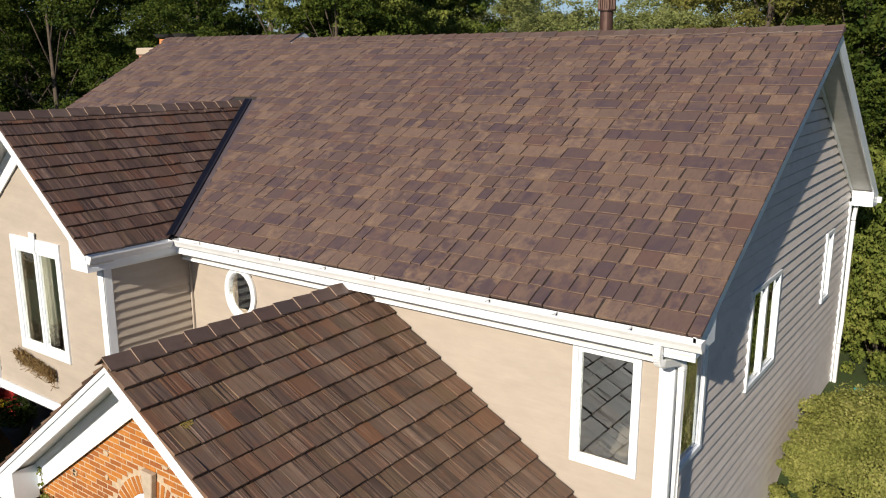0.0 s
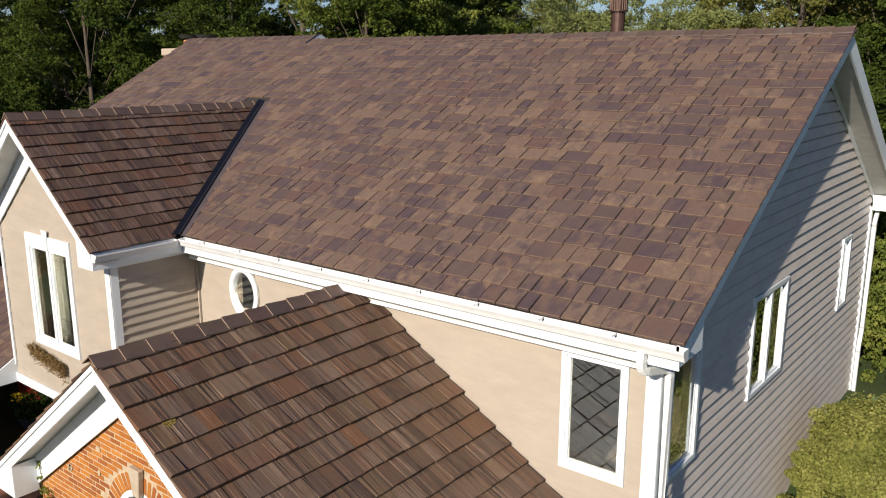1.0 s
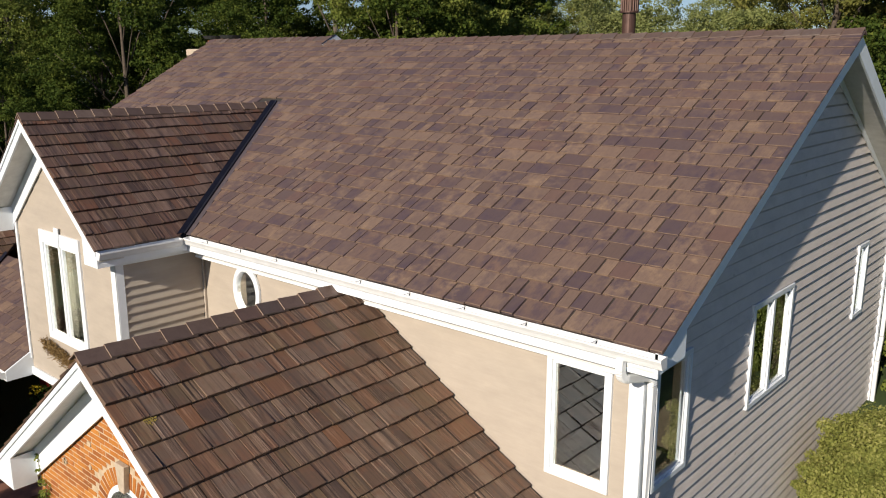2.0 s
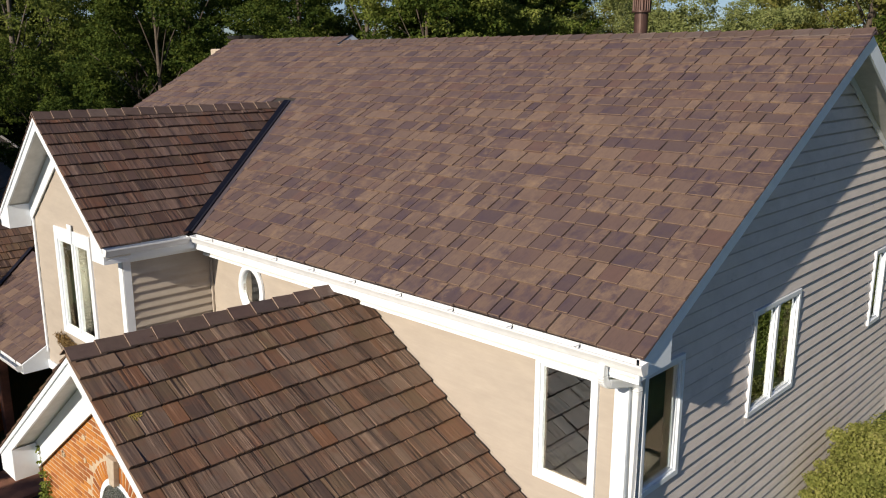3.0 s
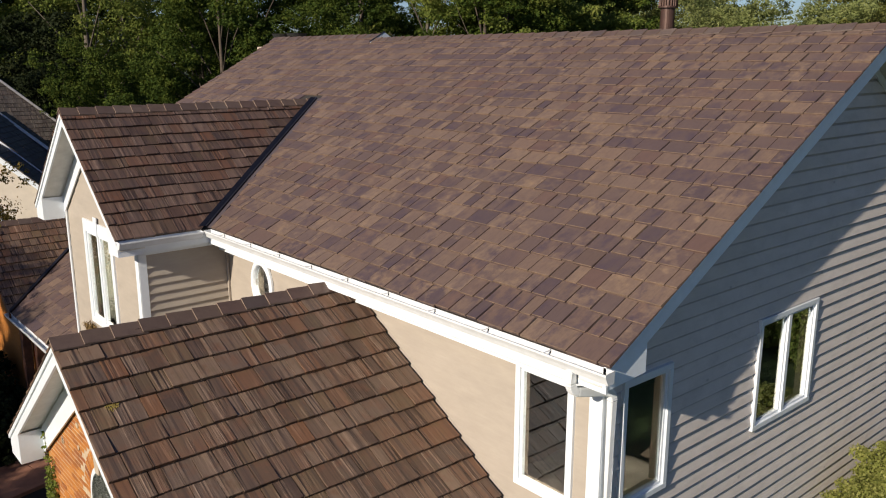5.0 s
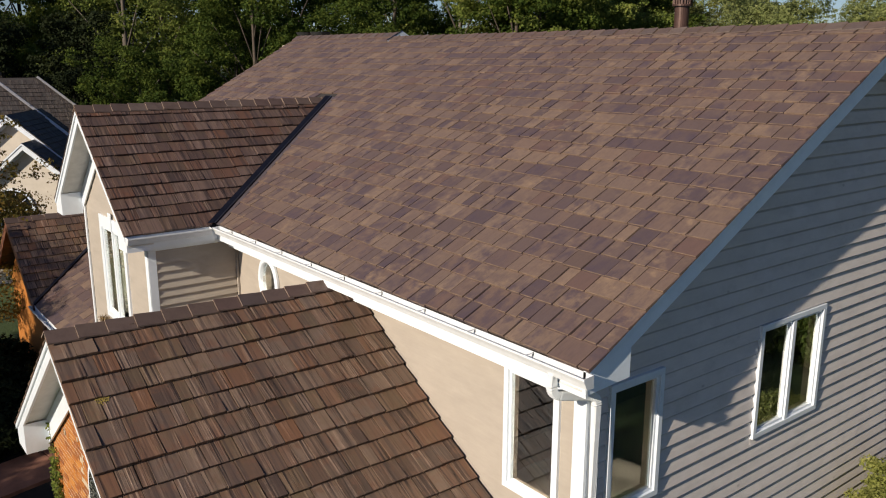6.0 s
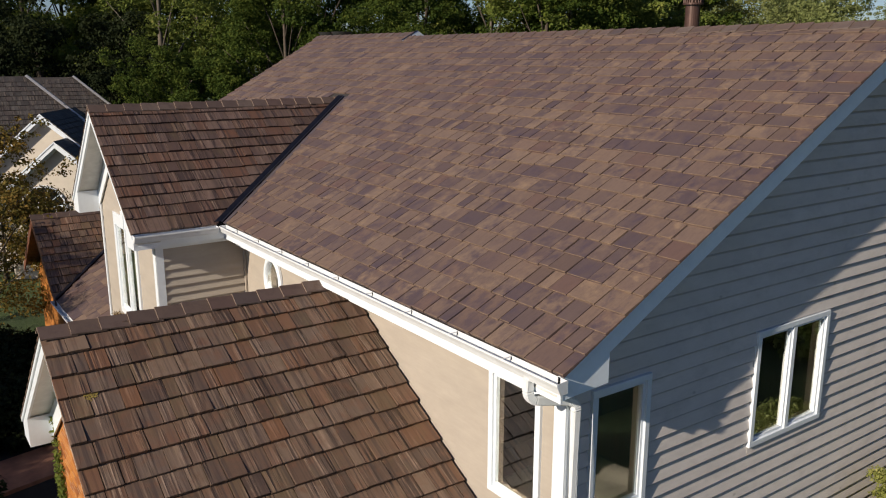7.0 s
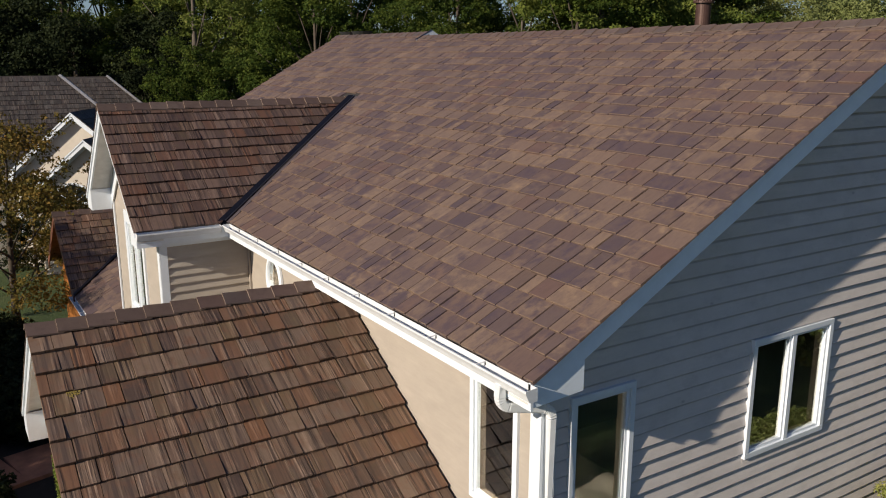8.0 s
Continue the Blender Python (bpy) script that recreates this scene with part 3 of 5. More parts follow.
WX, WZ, WS, WH = -9.88, 7.15, 0.85, 2.16            # wing: ridge x and z, slope, half span
WY = -1.92                                          # its gable's outer face
LX, LZ, LS = -4.25, 5.06, 0.657                     # low front roof: ridge, slope
LSW = 0.745                                         # the low roof's west slope
LY, LE, LW = -3.84, 3.45, 2.7                      # its gable's face; half span to the east and west

# windows as (u0, u1, z0, z1)
W1 = (-1.1, -0.275, 3.4, 4.86)
CW = (0.38, 1.24, 3.36, 4.85)
GW = (3.09, 4.6, 3.44, 4.92)
FW = (7.9, 8.5, 3.56, 4.9)
WW = (-10.64, -9.17, 3.24, 5.2)
OV = (-6.78, 4.47, 0.345, 0.43)                       # oval: centre and half axes


def inner(w, c=0.05):
    return (w[0] + c, w[1] - c, w[2] + c, w[3] - c)


P_S, P_E, P_W, P_WE, P_B = south(0.0), east(0.0), south(-1.5), east(-8.0), south(-3.5)
oval_hole = (OV[0] - 0.255, OV[0] + 0.255, OV[1] - 0.315, OV[1] + 0.315)
YN = 10.05                                          # rear wall

front_wall = wall_core("wall_front", P_S, -15.2, 0.0, -0.3, 5.3, [inner(W1), oval_hole], M_WALLCORE, house)
east_wall = wall_core("wall_east", P_E, 0.02, YN - 0.02, -0.3, 5.25, [inner(CW), inner(GW), inner(FW)], M_WALLCORE, house, gable=(YR, ZR - 0.2), front=-0.056)
for nm, (x0, x1, y0, y1) in {"wall_rear": (-15.2, 0, YN - 0.16, YN), "wall_west": (-15.2, -15.04, 0.17, YN - 0.17)}.items():
    bm = bm_new()
    box(bm, x0, x1, y0, y1, -0.3, 5.3)
    if nm == "wall_west":
        prism(bm, [(-15.2, 0.17, 5.3), (-15.2, YN, 5.3), (-15.2, YR, ZR - 0.15)], (0.16, 0, 0))
    part(nm, bm, M_SIDING, house)
wing_wall = wall_core("wall_wing_front", P_W, -11.6, -8.02, -0.3, 5.2, [inner(WW), (-11.6, -9.0, -0.2, 2.28)], M_WALLCORE, house, gable=(WX, WZ - 0.25))
wing_side = wall_core("wall_wing_side", P_WE, -1.48, 0.0, -0.3, 5.2, [], M_WALLCORE, house)
bm = bm_new()
box(bm, -11.6, -11.44, -1.34, 0.0, 2.3, 5.2)
part("wall_wing_west", bm, M_SIDING, house)

flat = lambda v: (lambda z: v)
siding(front_wall, P_S, -0.2, 4.868, flat(-7.98), flat(-0.073), [W1, oval_hole], lap=0.005)
siding(east_wall, P_E, -0.2, 8.0, lambda z: max(0.0, YR - (ZR - 0.17 - z) / SL), lambda z: min(YN, YR + (ZR - 0.17 - z) / SL), [CW, GW, FW], e=0.177, mat=M_SIDING_E, lap=0.037, groove=0.036)
siding(wing_wall, P_W, 2.44, 6.9, lambda z: max(-11.6, WX - (WZ - 0.17 - z) / WS), lambda z: min(-8.12 if z < 5 else -8.0, WX + (WZ - 0.17 - z) / WS), [WW], e=0.23, lap=0.009)
siding(wing_side, P_WE, 2.9, 5.1, flat(-1.4), flat(-0.03), [], e=0.142, lap=0.04)

# corner boards and friezes
def trim(name, P, *boxes_):
    bm = bm_new()
    for b in boxes_:
        quad_box(bm, P, *b)
    bevel_all(bm, 0.003)
    return part(name, bm, M_WHITE, house, "white painted trim board")


trim("corner_board", P_S, (-0.075, 0.1, 0.0, 0.03, -0.2, 5.06), (-0.02, 0.1, 0.03, 0.042, -0.2, 5.06))
trim("corner_board", P_E, (0.002, 0.05, -0.02, 0.098, -0.2, 5.06))
trim("corner_board", P_E, (YN - 0.1, YN + 0.02, 0.0, 0.05, -0.2, 5.2))
trim("corner_board", P_W, (-8.14, -7.975, 0.0, 0.03, 2.44, 5.05))
trim("corner_board", P_WE, (-1.53, -1.4, 0.0, 0.026, 1.9, 5.05))
trim("corner_board", P_W, (-11.63, -11.56, 0.0, 0.03, 2.6, 5.3))
trim("belt_board", P_W, (-11.62, -7.98, 0.0, 0.035, 2.28, 2.44))
# this white frieze takes the soffit's shade-darkened grey
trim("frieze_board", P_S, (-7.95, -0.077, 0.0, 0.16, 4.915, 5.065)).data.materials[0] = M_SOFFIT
trim("frieze_bead", P_S, (-7.95, -0.077, 0.0, 0.17, 4.88, 4.915))
trim("inside_corner", P_S, (-7.985, -7.95, 0.0, 0.035, 3.0, 4.86)).data.materials[0] = M_SIDING
trim("frieze_board", P_WE, (-1.5, -0.04, 0.0, 0.035, 4.97, 5.08))

window_unit(house, P_S, *W1, lights=1, name="window", label="tall white casement window reflecting the low roof")
window_unit(house, P_E, *CW, proud=0.05, lights=1, name="window", label="tall white casement window near the corner")
window_unit(house, P_E, *GW, proud=0.05, lights=2, name="window", label="white twin casement window")
window_unit(house, P_E, *FW, proud=0.05, lights=1, name="window", label="narrow white casement window")
window_unit(house, P_W, *WW, lights=2, casing=0.12, key=True, head=0.1, name="window", label="white twin window with keystone head")


def oval_window():
    cx, cz, a, b = OV
    bm = bm_new()
    n = 40
    prof = [(1.0, 0.0), (1.0, 0.035), (0.86, 0.055), (0.79, 0.048), (0.75, 0.02), (0.75, -0.05)]
    rings = [[bm.verts.new(P_S(cx + a * k * math.cos(t), d, cz + b * k * math.sin(t))) for k, d in prof] for t in [2 * math.pi * i / n for i in range(n)]]
    for i in range(n):
        r, s = rings[i], rings[(i + 1) % n]
        for j in range(len(prof) - 1):
            bm.faces.new((r[j], r[j + 1], s[j + 1], s[j]))
    win = part("window", bm, M_WHITE, house, "white oval window", smooth=False)
    bm = bm_new()
    prism(bm, [P_S(cx + a * 0.77 * math.cos(t), -0.008, cz + b * 0.77 * math.sin(t)) for t in [2 * math.pi * i / n for i in range(n)]], (0, 0.008, 0))
    pane = part("pane", bm, M_GLASS, win)
    pane.visible_shadow = False


oval_window()

# ---- roofs ----
ca = math.cos(math.atan(SL))
main_roof = deck("roof_front", [(XW, YE + 0.03, ZE + SL * 0.03), (XE - 0.068, YE + 0.03, ZE + SL * 0.03), (XE - 0.068, YR, ZR), (XW, YR, ZR)], 0.1, M_DECK, house, "brown slate-look shingle roof, front slope")
deck("roof_rear", [(XW, 2 * YR - YE, ZE), (XE - 0.068, 2 * YR - YE, ZE), (XE - 0.068, YR, ZR), (XW, YR, ZR)], 0.1, M_SLATE, house, "brown shingle roof, rear slope")
# the deeper part behind the step
bm = bm_new()
prism(bm, [(XS, YR - 0.12, ZR - SL * 0.12), (XS, YR2, ZR2), (XS, YR2 + 0.9, ZR2 - SL * 0.9 - 0.1), (XS, YR2, ZR - 0.4)], (XW - XS, 0, 0))
part("roof_step", bm, M_WHITE, house, "white painted step where the rear roof rises")
bm = bm_new()
prism(bm, [(XS + 0.012, YR - 0.15, ZR - SL * 0.15 + 0.01), (XS + 0.012, YR - 0.15, ZR - SL * 0.15 + 0.045), (XS + 0.012, YR2 + 0.1, ZR2 + 0.08), (XS + 0.012, YR2 + 0.35, ZR2 - 0.06), (XS + 0.012, YR + 0.1, ZR - 0.06)], (0.02, 0, 0))
part("step_end_panel", bm, M_WHITE, house, "white end panel of the raised roof part")
bm = bm_new()
prism(bm, [(XS, YR - 0.17, ZR - SL * 0.17 + 0.05), (XS, YR - 0.17, ZR - SL * 0.17 + 0.066), (XS, YR2 + 0.1, ZR2 + 0.1), (XS, YR2 + 0.1, ZR2 + 0.082)], (0.036, 0, 0))
part("step_edge", bm, M_FLASH, house, "dark metal edge of the raised roof part")
deck("roof_rear_raised", [(XW, YR2 + 2, ZR2 - SL * 2), (XS + 0.05, YR2 + 2, ZR2 - SL * 2), (XS + 0.05, YR2, ZR2), (XW, YR2, ZR2)], 0.06, M_SLATE, house)


def valley_x(y):
    """East valley of the wing on the main roof."""
    return -7.76 - (min(max(y, YE), 3.2) - YE) * ((9.88 - 7.76) / (3.2 - YE)) + 0.17


def main_spans(s):
    y = YE + s * ca
    if y < 2.88:
        return [(valley_x(y), XE + 0.012), (XW, 2 * WX - valley_x(y))]
    if s > (YR - YE) / ca - 0.005:
        return [(XW, XS), (XW, XW)]
    return [(XW, XE + 0.012), (XW, XW)]


ys = [YE + 0.25 * k - 0.00114 * k * k for k in range(28)]
rows = [((ys[k] - YE) / ca, (ys[k + 1] - ys[k]) / ca) for k in range(27) if ys[k] < YR - 0.05]
rows[-1] = (rows[-1][0], (YR - YE) / ca - rows[-1][0] - 0.02)
rows.append(((YR - YE) / ca, (YR2 - YR) / ca - 0.02))
lay_shingles(main_roof, roof_pose((0, YE, ZE), (1, 0, 0), (0, ca, ca * SL)), rows, main_spans, (0.15, 0.19, 0.22, 0.26, 0.3, 0.37), 0.026, M_SLATE,
             near=lambda x, s: x > -3.9 + 1.05 * s, seed=3, label="brown slate-look shingles in courses", edge=M_WORN, wobble=0.01, bev=0.007, gap=0.012)
ridge_caps(main_roof, (XE, YR, ZR + 0.02), (XS, YR, ZR + 0.02), SL, 0.13, 0.27)
ridge_caps(main_roof, (XS, YR2, ZR2 + 0.02), (XW, YR2, ZR2 + 0.02), SL, 0.13, 0.27)

wa = math.cos(math.atan(WS))
wing_roof = deck("roof_wing_east", [(WX + WH, WY + 0.035, WZ - WS * WH), (WX + WH, YE, WZ - WS * WH), (WX, 3.2, WZ), (WX, WY + 0.035, WZ)], 0.08, M_DECK, house, "brown shake roof of the wing")
wing_west = deck("roof_wing_west", [(WX - WH, WY + 0.035, WZ - WS * WH), (WX - WH, YE, WZ - WS * WH), (WX, 3.2, WZ), (WX, WY + 0.035, WZ)], 0.08, M_DECK, house, "brown shake roof of the wing")


def wing_end(s):
    x = WX + WH - s * wa
    return YE + (WX + WH - x) / WH * (3.2 - YE) - 0.02


starts = [0.0] + [0.302 + 0.2332 * k for k in range(12) if 0.302 + 0.2332 * k < WH / wa - 0.05] + [WH / wa]
wrows = [(a, b - a) for a, b in zip(starts, starts[1:])]
lay_shingles(wing_roof, roof_pose((WX + WH, 0, WZ - WS * WH), (0, 1, 0), (-wa, 0, wa * WS)), wrows, lambda s: [(WY - 0.03, wing_end(s) - 0.1)], (0.14, 0.18, 0.22, 0.28, 0.33), 0.042, M_SHAKE_WING,
             near=lambda x, s: True, seed=5, wobble=0.007, gap=0.003)
lay_shingles(wing_west, roof_pose((WX - WH, 0, WZ - WS * WH), (0, -1, 0), (wa, 0, wa * WS)), wrows, lambda s: [(-wing_end(s), -WY + 0.03)], (0.12, 0.16, 0.2, 0.26, 0.31), 0.026, M_SHAKE_WING, seed=6)
ridge_caps(wing_roof, (WX, WY - 0.03, WZ + 0.042), (WX, 3.12, WZ + 0.042), WS, 0.12, 0.3)

la = math.cos(math.atan(LS))
low_roof = deck("roof_low_east", [(LX + LE, LY + 0.035, LZ - LS * LE), (LX + LE, -0.03, LZ - LS * LE), (LX, -0.03, LZ), (LX, LY + 0.035, LZ)], 0.08, M_DECK, house, "brown shake roof over the brick front")
low_west = deck("roof_low_west", [(LX - LW, LY + 0.035, LZ - LSW * LW), (LX - LW, -0.03, LZ - LSW * LW), (LX, -0.03, LZ), (LX, LY + 0.035, LZ)], 0.08, M_DECK, house, "brown shake roof over the brick front")
low_e = 0.2885
s_tip = (LX + LE + 3.95) / la                        # a course line meets the wall here
first = s_tip - math.floor(s_tip / low_e) * low_e - low_e
lrows = []
k = 0
while first + k * low_e < LE / la - 0.03:
    s = first + k * low_e
    lrows.append((s, min(low_e, LE / la - s)))
    k += 1
lay_shingles(low_roof, roof_pose((LX + LE, 0, LZ - LS * LE), (0, 1, 0), (-la, 0, la * LS)), lrows, lambda s: [(LY - 0.03, -0.03)], (0.13, 0.18, 0.22, 0.27, 0.31), 0.054, M_SHAKE,
             near=lambda x, s: True, seed=8, wobble=0.005, gap=0.0045)
lw = math.cos(math.atan(LSW))
west_rows = [(k * low_e - 0.03, min(low_e, LW / lw - k * low_e)) for k in range(int(LW / lw / low_e) + 1)]
lay_shingles(low_west, roof_pose((LX - LW, 0, LZ - LSW * LW), (0, -1, 0), (lw, 0, lw * LSW)), west_rows, lambda s: [(0.03, -LY + 0.03)], (0.13, 0.18, 0.22, 0.27, 0.31), 0.03, M_SHAKE, seed=9)
ridge_caps(low_roof, (LX, LY - 0.04, LZ + 0.054), (LX, -0.05, LZ + 0.054), LS, 0.14, 0.33)

# valley of the wing: a dark channel with one leg on each roof
p0, p1 = Vector((-7.76, YE - 0.02, ZE - 0.004)), Vector((-9.74, 2.96, ZE + SL * (2.94 - YE)))
up, upw = Vector((0, -ca * SL, ca)), Vector((wa * WS, 0, wa))
leg, legw = Vector((0.14, 0, 0)), Vector((0, -0.14, 0))
bm = bm_new()
prism(bm, [p0 + up * 0.03, p0 + up * 0.03 + leg * 0.55, p1 + up * 0.03 + leg * 0.55, p1 + up * 0.03], up * 0.012)
prism(bm, [p0 + upw * 0.03, p0 + upw * 0.045 + legw, p1 + upw * 0.045 + legw, p1 + upw * 0.03], upw * 0.014)
part("valley_flashing", bm, M_FLASH, house, "dark metal valley flashing")
bm = bm_new()
prism(bm, [p0 + up * 0.012 + leg * 0.5, p0 + up * 0.012 + leg * 1.35, p1 + up * 0.012 + leg * 1.35, p1 + up * 0.012 + leg * 0.5], up * 0.004)
part("valley_metal", bm, M_FLASH_LT, house, "dull brown valley metal")

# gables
# the east boards wear the white with blue skylight painted in
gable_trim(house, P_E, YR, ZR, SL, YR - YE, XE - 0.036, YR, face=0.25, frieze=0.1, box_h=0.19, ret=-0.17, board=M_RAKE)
gable_trim(house, P_W, WX, WZ, WS, WH, -1.5 - WY, 1.8, face=0.2, frieze=0.34, box_h=0.24)
gable_trim(house, P_B, LX, LZ, LSW, LW, -3.5 - LY, 2.3, face=0.2, frieze=0.37, right=False, box_h=0.27)
gable_trim(house, P_B, LX, LZ, LS, LE, -3.5 - LY, 3.1, face=0.2, frieze=0.37, left=False, box_h=0.2)


# ---- gutters and downspouts ----
def gutter(a, b, out, label, hangers=()):
    """A K-style gutter from a to b (its front lip), open on top; out: the way it faces."""
    a, b, o = Vector(a), Vector(b), Vector(out)
    up = Vector((0, 0, 1))
    prof = [o * 0.0, -o * 0.012, -o * 0.012 - up * 0.015, -o * 0.03 - up * 0.06, -o * 0.045 - up * 0.105, -o * 0.12 - up * 0.105, -o * 0.12 + up * 0.01, -o * 0.125 + up * 0.01,
            -o * 0.125 - up * 0.11, -o * 0.042 - up * 0.11, -o * 0.022 - up * 0.06, -up * 0.02]
    bm = bm_new()
    sweep(bm, prof, [a, b])
    d = (b - a).normalized()
    for p in (a, b):
        k = d * (0.006 if p == b else -0.006)
        prism(bm, [p + q for q in (o * 0.002 + up * 0.003, -o * 0.127 + up * 0.012, -o * 0.127 - up * 0.112, -o * 0.042 - up * 0.112, o * 0.002 - up * 0.022)], k)
    g = part("gutter", bm, M_GUTTER, house, label)
    for t in hangers:
        p = a + d * t
        bm = bm_new()
        sweep(bm, [d * 0.009, -d * 0.009, -d * 0.009 + up * 0.004, d * 0.009 + up * 0.004], [p - o * 0.004, p - o * 0.06 - up * 0.004, p - o * 0.118 + up * 0.0])
        part("gutter_hanger", bm, M_GUTTER, g, "white gutter hanger strap")
        bm = bm_new()
        sweep(bm, [d * 0.005, -d * 0.005, -d * 0.005 + o * 0.007, d * 0.005 + o * 0.007], [p - o * 0.118 - up * 0.03, p - o * 0.118 + up * 0.008])
        part("screw", bm, M_SCREW, g, "dark hanger screw")
    return g


gutter((-7.62, -0.56, 5.31), (0.51, -0.56, 5.31), (0, -1, 0), "white aluminium gutter on the front eave", [0.5 + 0.86 * i for i in range(9)])
gutter((-7.6, WY, 5.30), (-7.6, -0.58, 5.30), (1, 0, 0), "white aluminium gutter on the wing", [])
gutter((0.49, 10.72, 5.25), (-15.2, 10.72, 5.25), (0, 1, 0), "white aluminium gutter on the rear eave", [])
bm = bm_new()
box(bm, -7.9, XE - 0.032, -0.432, -0.405, 5.065, 5.29)
box(bm, -7.9, 0.0, -0.404, -0.037, 5.065, 5.08)
part("fascia", bm, M_WHITE, house, "white fascia and soffit of the front eave")
bm = bm_new()
box(bm, -7.73, -7.728, WY + 0.03, -0.4, 5.08, 5.28)
box(bm, -8.0, -7.731, WY + 0.05, -0.4, 5.08, 5.095)
part("fascia", bm, M_WHITE, house, "white fascia and soffit of the wing eave")


def downspout(points, w, h, label, flutes=True):
    bm = bm_new()
    pts = [Vector(p) for p in points]
    path = [pts[0]]
    for i in range(1, len(pts) - 1):
        p, a, b = pts[i], (pts[i - 1] - pts[i]).normalized(), (pts[i + 1] - pts[i]).normalized()
        r = min(0.1, (pts[i - 1] - p).length * 0.45, (pts[i + 1] - p).length * 0.45)
        for k in range(15):
            t = k / 14
            path.append((p + a * r) * (1 - t) ** 2 + p * (2 * t * (1 - t)) + (p + b * r) * t * t)
    path.append(pts[-1])
    rings = []
    for i, p in enumerate(path):
        d = (path[min(i + 1, len(path) - 1)] - path[max(i - 1, 0)]).normalized()
        q = d.to_track_quat("Z", "Y")
        bend = 0 < i < len(path) - 1
        k = 1.1 if bend and i % 2 else 1.0
        x = q @ Vector((1, 0, 0))
        y = q @ Vector((0, 1, 0))
        rings.append([bm.verts.new(p + x * (sx * w / 2 * k) + y * (sy * h / 2 * k)) for sx, sy in ((-1, -0.7), (-0.7, -1), (0.7, -1), (1, -0.7), (1, 0.7), (0.7, 1), (-0.7, 1), (-1, 0.7))])
    for a, b in zip(rings, rings[1:]):
        for k in range(8):
            bm.faces.new((a[k], a[(k + 1) % 8], b[(k + 1) % 8], b[k]))
    bm.faces.new(rings[0][::-1])
    bm.faces.new(rings[-1])
    return part("downspout", bm, M_GUTTER, house, label)


downspout([(0.07, -0.5, 5.21), (0.07, -0.5, 5.0), (0.15, 0.04, 4.88), (0.15, 0.04, 0.1)], 0.075, 0.085, "white downspout with crimped elbows at the corner")
downspout([(0.1, 10.3, 5.1), (0.1, 10.1, 4.9), (0.1, 10.1, 2.6), (0.1, 9.98, 2.3), (0.1, 9.98, 1.3)], 0.075, 0.085, "white downspout at the rear corner")

# ---- low brick front ----
brick_wall = wall_core("wall_brick", P_B, LX - 2.3, LX + 3.1, -0.3, 3.2, [], M_MORTAR, house, gable=None)
bm = bm_new()
prism(bm, [P_B(LX - 2.3, -0.017, 0.5), P_B(LX + 3.1, -0.017, 0.5), P_B(LX + 3.1, -0.017, LZ - LS * 3.1 - 0.1), P_B(LX, -0.017, LZ - 0.1), P_B(LX - 2.3, -0.017, LZ - LSW * 2.3 - 0.1)], (0, 0.14, 0))
box(bm, LX - 2.3, LX - 2.14, -3.33, 0.0, -0.3, 3.2)
box(bm, LX + 2.94, LX + 3.1, -3.33, 0.0, -0.3, 3.0)
part("wall_brick_gable", bm, M_MORTAR, house)

# ---- interior ----
bm = bm_new()
box(bm, -15.0, -0.17, 0.17, 9.85, 2.4, 2.6)
part("upper_floor", bm, M_FLOOR_IN, house)
# partitions and ceiling painted dark so the sunlit rooms look dim
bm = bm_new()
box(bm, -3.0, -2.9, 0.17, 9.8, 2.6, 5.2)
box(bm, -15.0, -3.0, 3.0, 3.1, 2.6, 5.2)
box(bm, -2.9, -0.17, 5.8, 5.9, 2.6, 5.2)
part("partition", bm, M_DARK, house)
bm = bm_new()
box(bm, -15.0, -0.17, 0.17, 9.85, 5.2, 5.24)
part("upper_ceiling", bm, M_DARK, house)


# ---- trees ----
def leaves(rng, lobes, count, size, flat=0.5, blade=4):
    """Leaf blades scattered through lobes (centre, radii), most of them near the lobes' skins."""
    vol = np.array([l[1][0] * l[1][1] * l[1][2] for l in lobes]) ** 0.67
    pick = rng.choice(len(lobes), count, p=vol / vol.sum())
    c = np.array([l[0] for l in lobes])[pick]
    r = np.array([l[1] for l in lobes])[pick]
    d = rng.normal(size=(count, 3))
    d /= np.linalg.norm(d, axis=1)[:, None]
    k = rng.uniform(0.0, 1.0, (count, 1)) ** 0.3 * rng.uniform(0.85, 1.12, (count, 1))
    p = c + d * r * k
    n = d + rng.normal(scale=0.8, size=(count, 3)) + np.array([0, 0, flat])
    n /= np.linalg.norm(n, axis=1)[:, None]
    a = np.cross(n, rng.normal(size=(count, 3)))
    a /= np.linalg.norm(a, axis=1)[:, None]
    b = np.cross(n, a)
    s = size * rng.uniform(0.6, 1.35, (count, 1))
    if blade == 3:
        V = np.stack([p - a * s * 0.5 - b * s * 0.3, p + b * s * 0.6, p + a * s * 0.5 - b * s * 0.25], 1).reshape(-1, 3)
        return V, np.arange(count * 3).reshape(-1, 3)
    V = np.stack([p - a * s * 0.5, p + b * s * 0.3 + n * s * 0.08, p + a * s * 0.5, p - b * s * 0.3 + n * s * 0.08], 1).reshape(-1, 3)
    F = np.arange(count * 4).reshape(-1, 4)
    return V, F


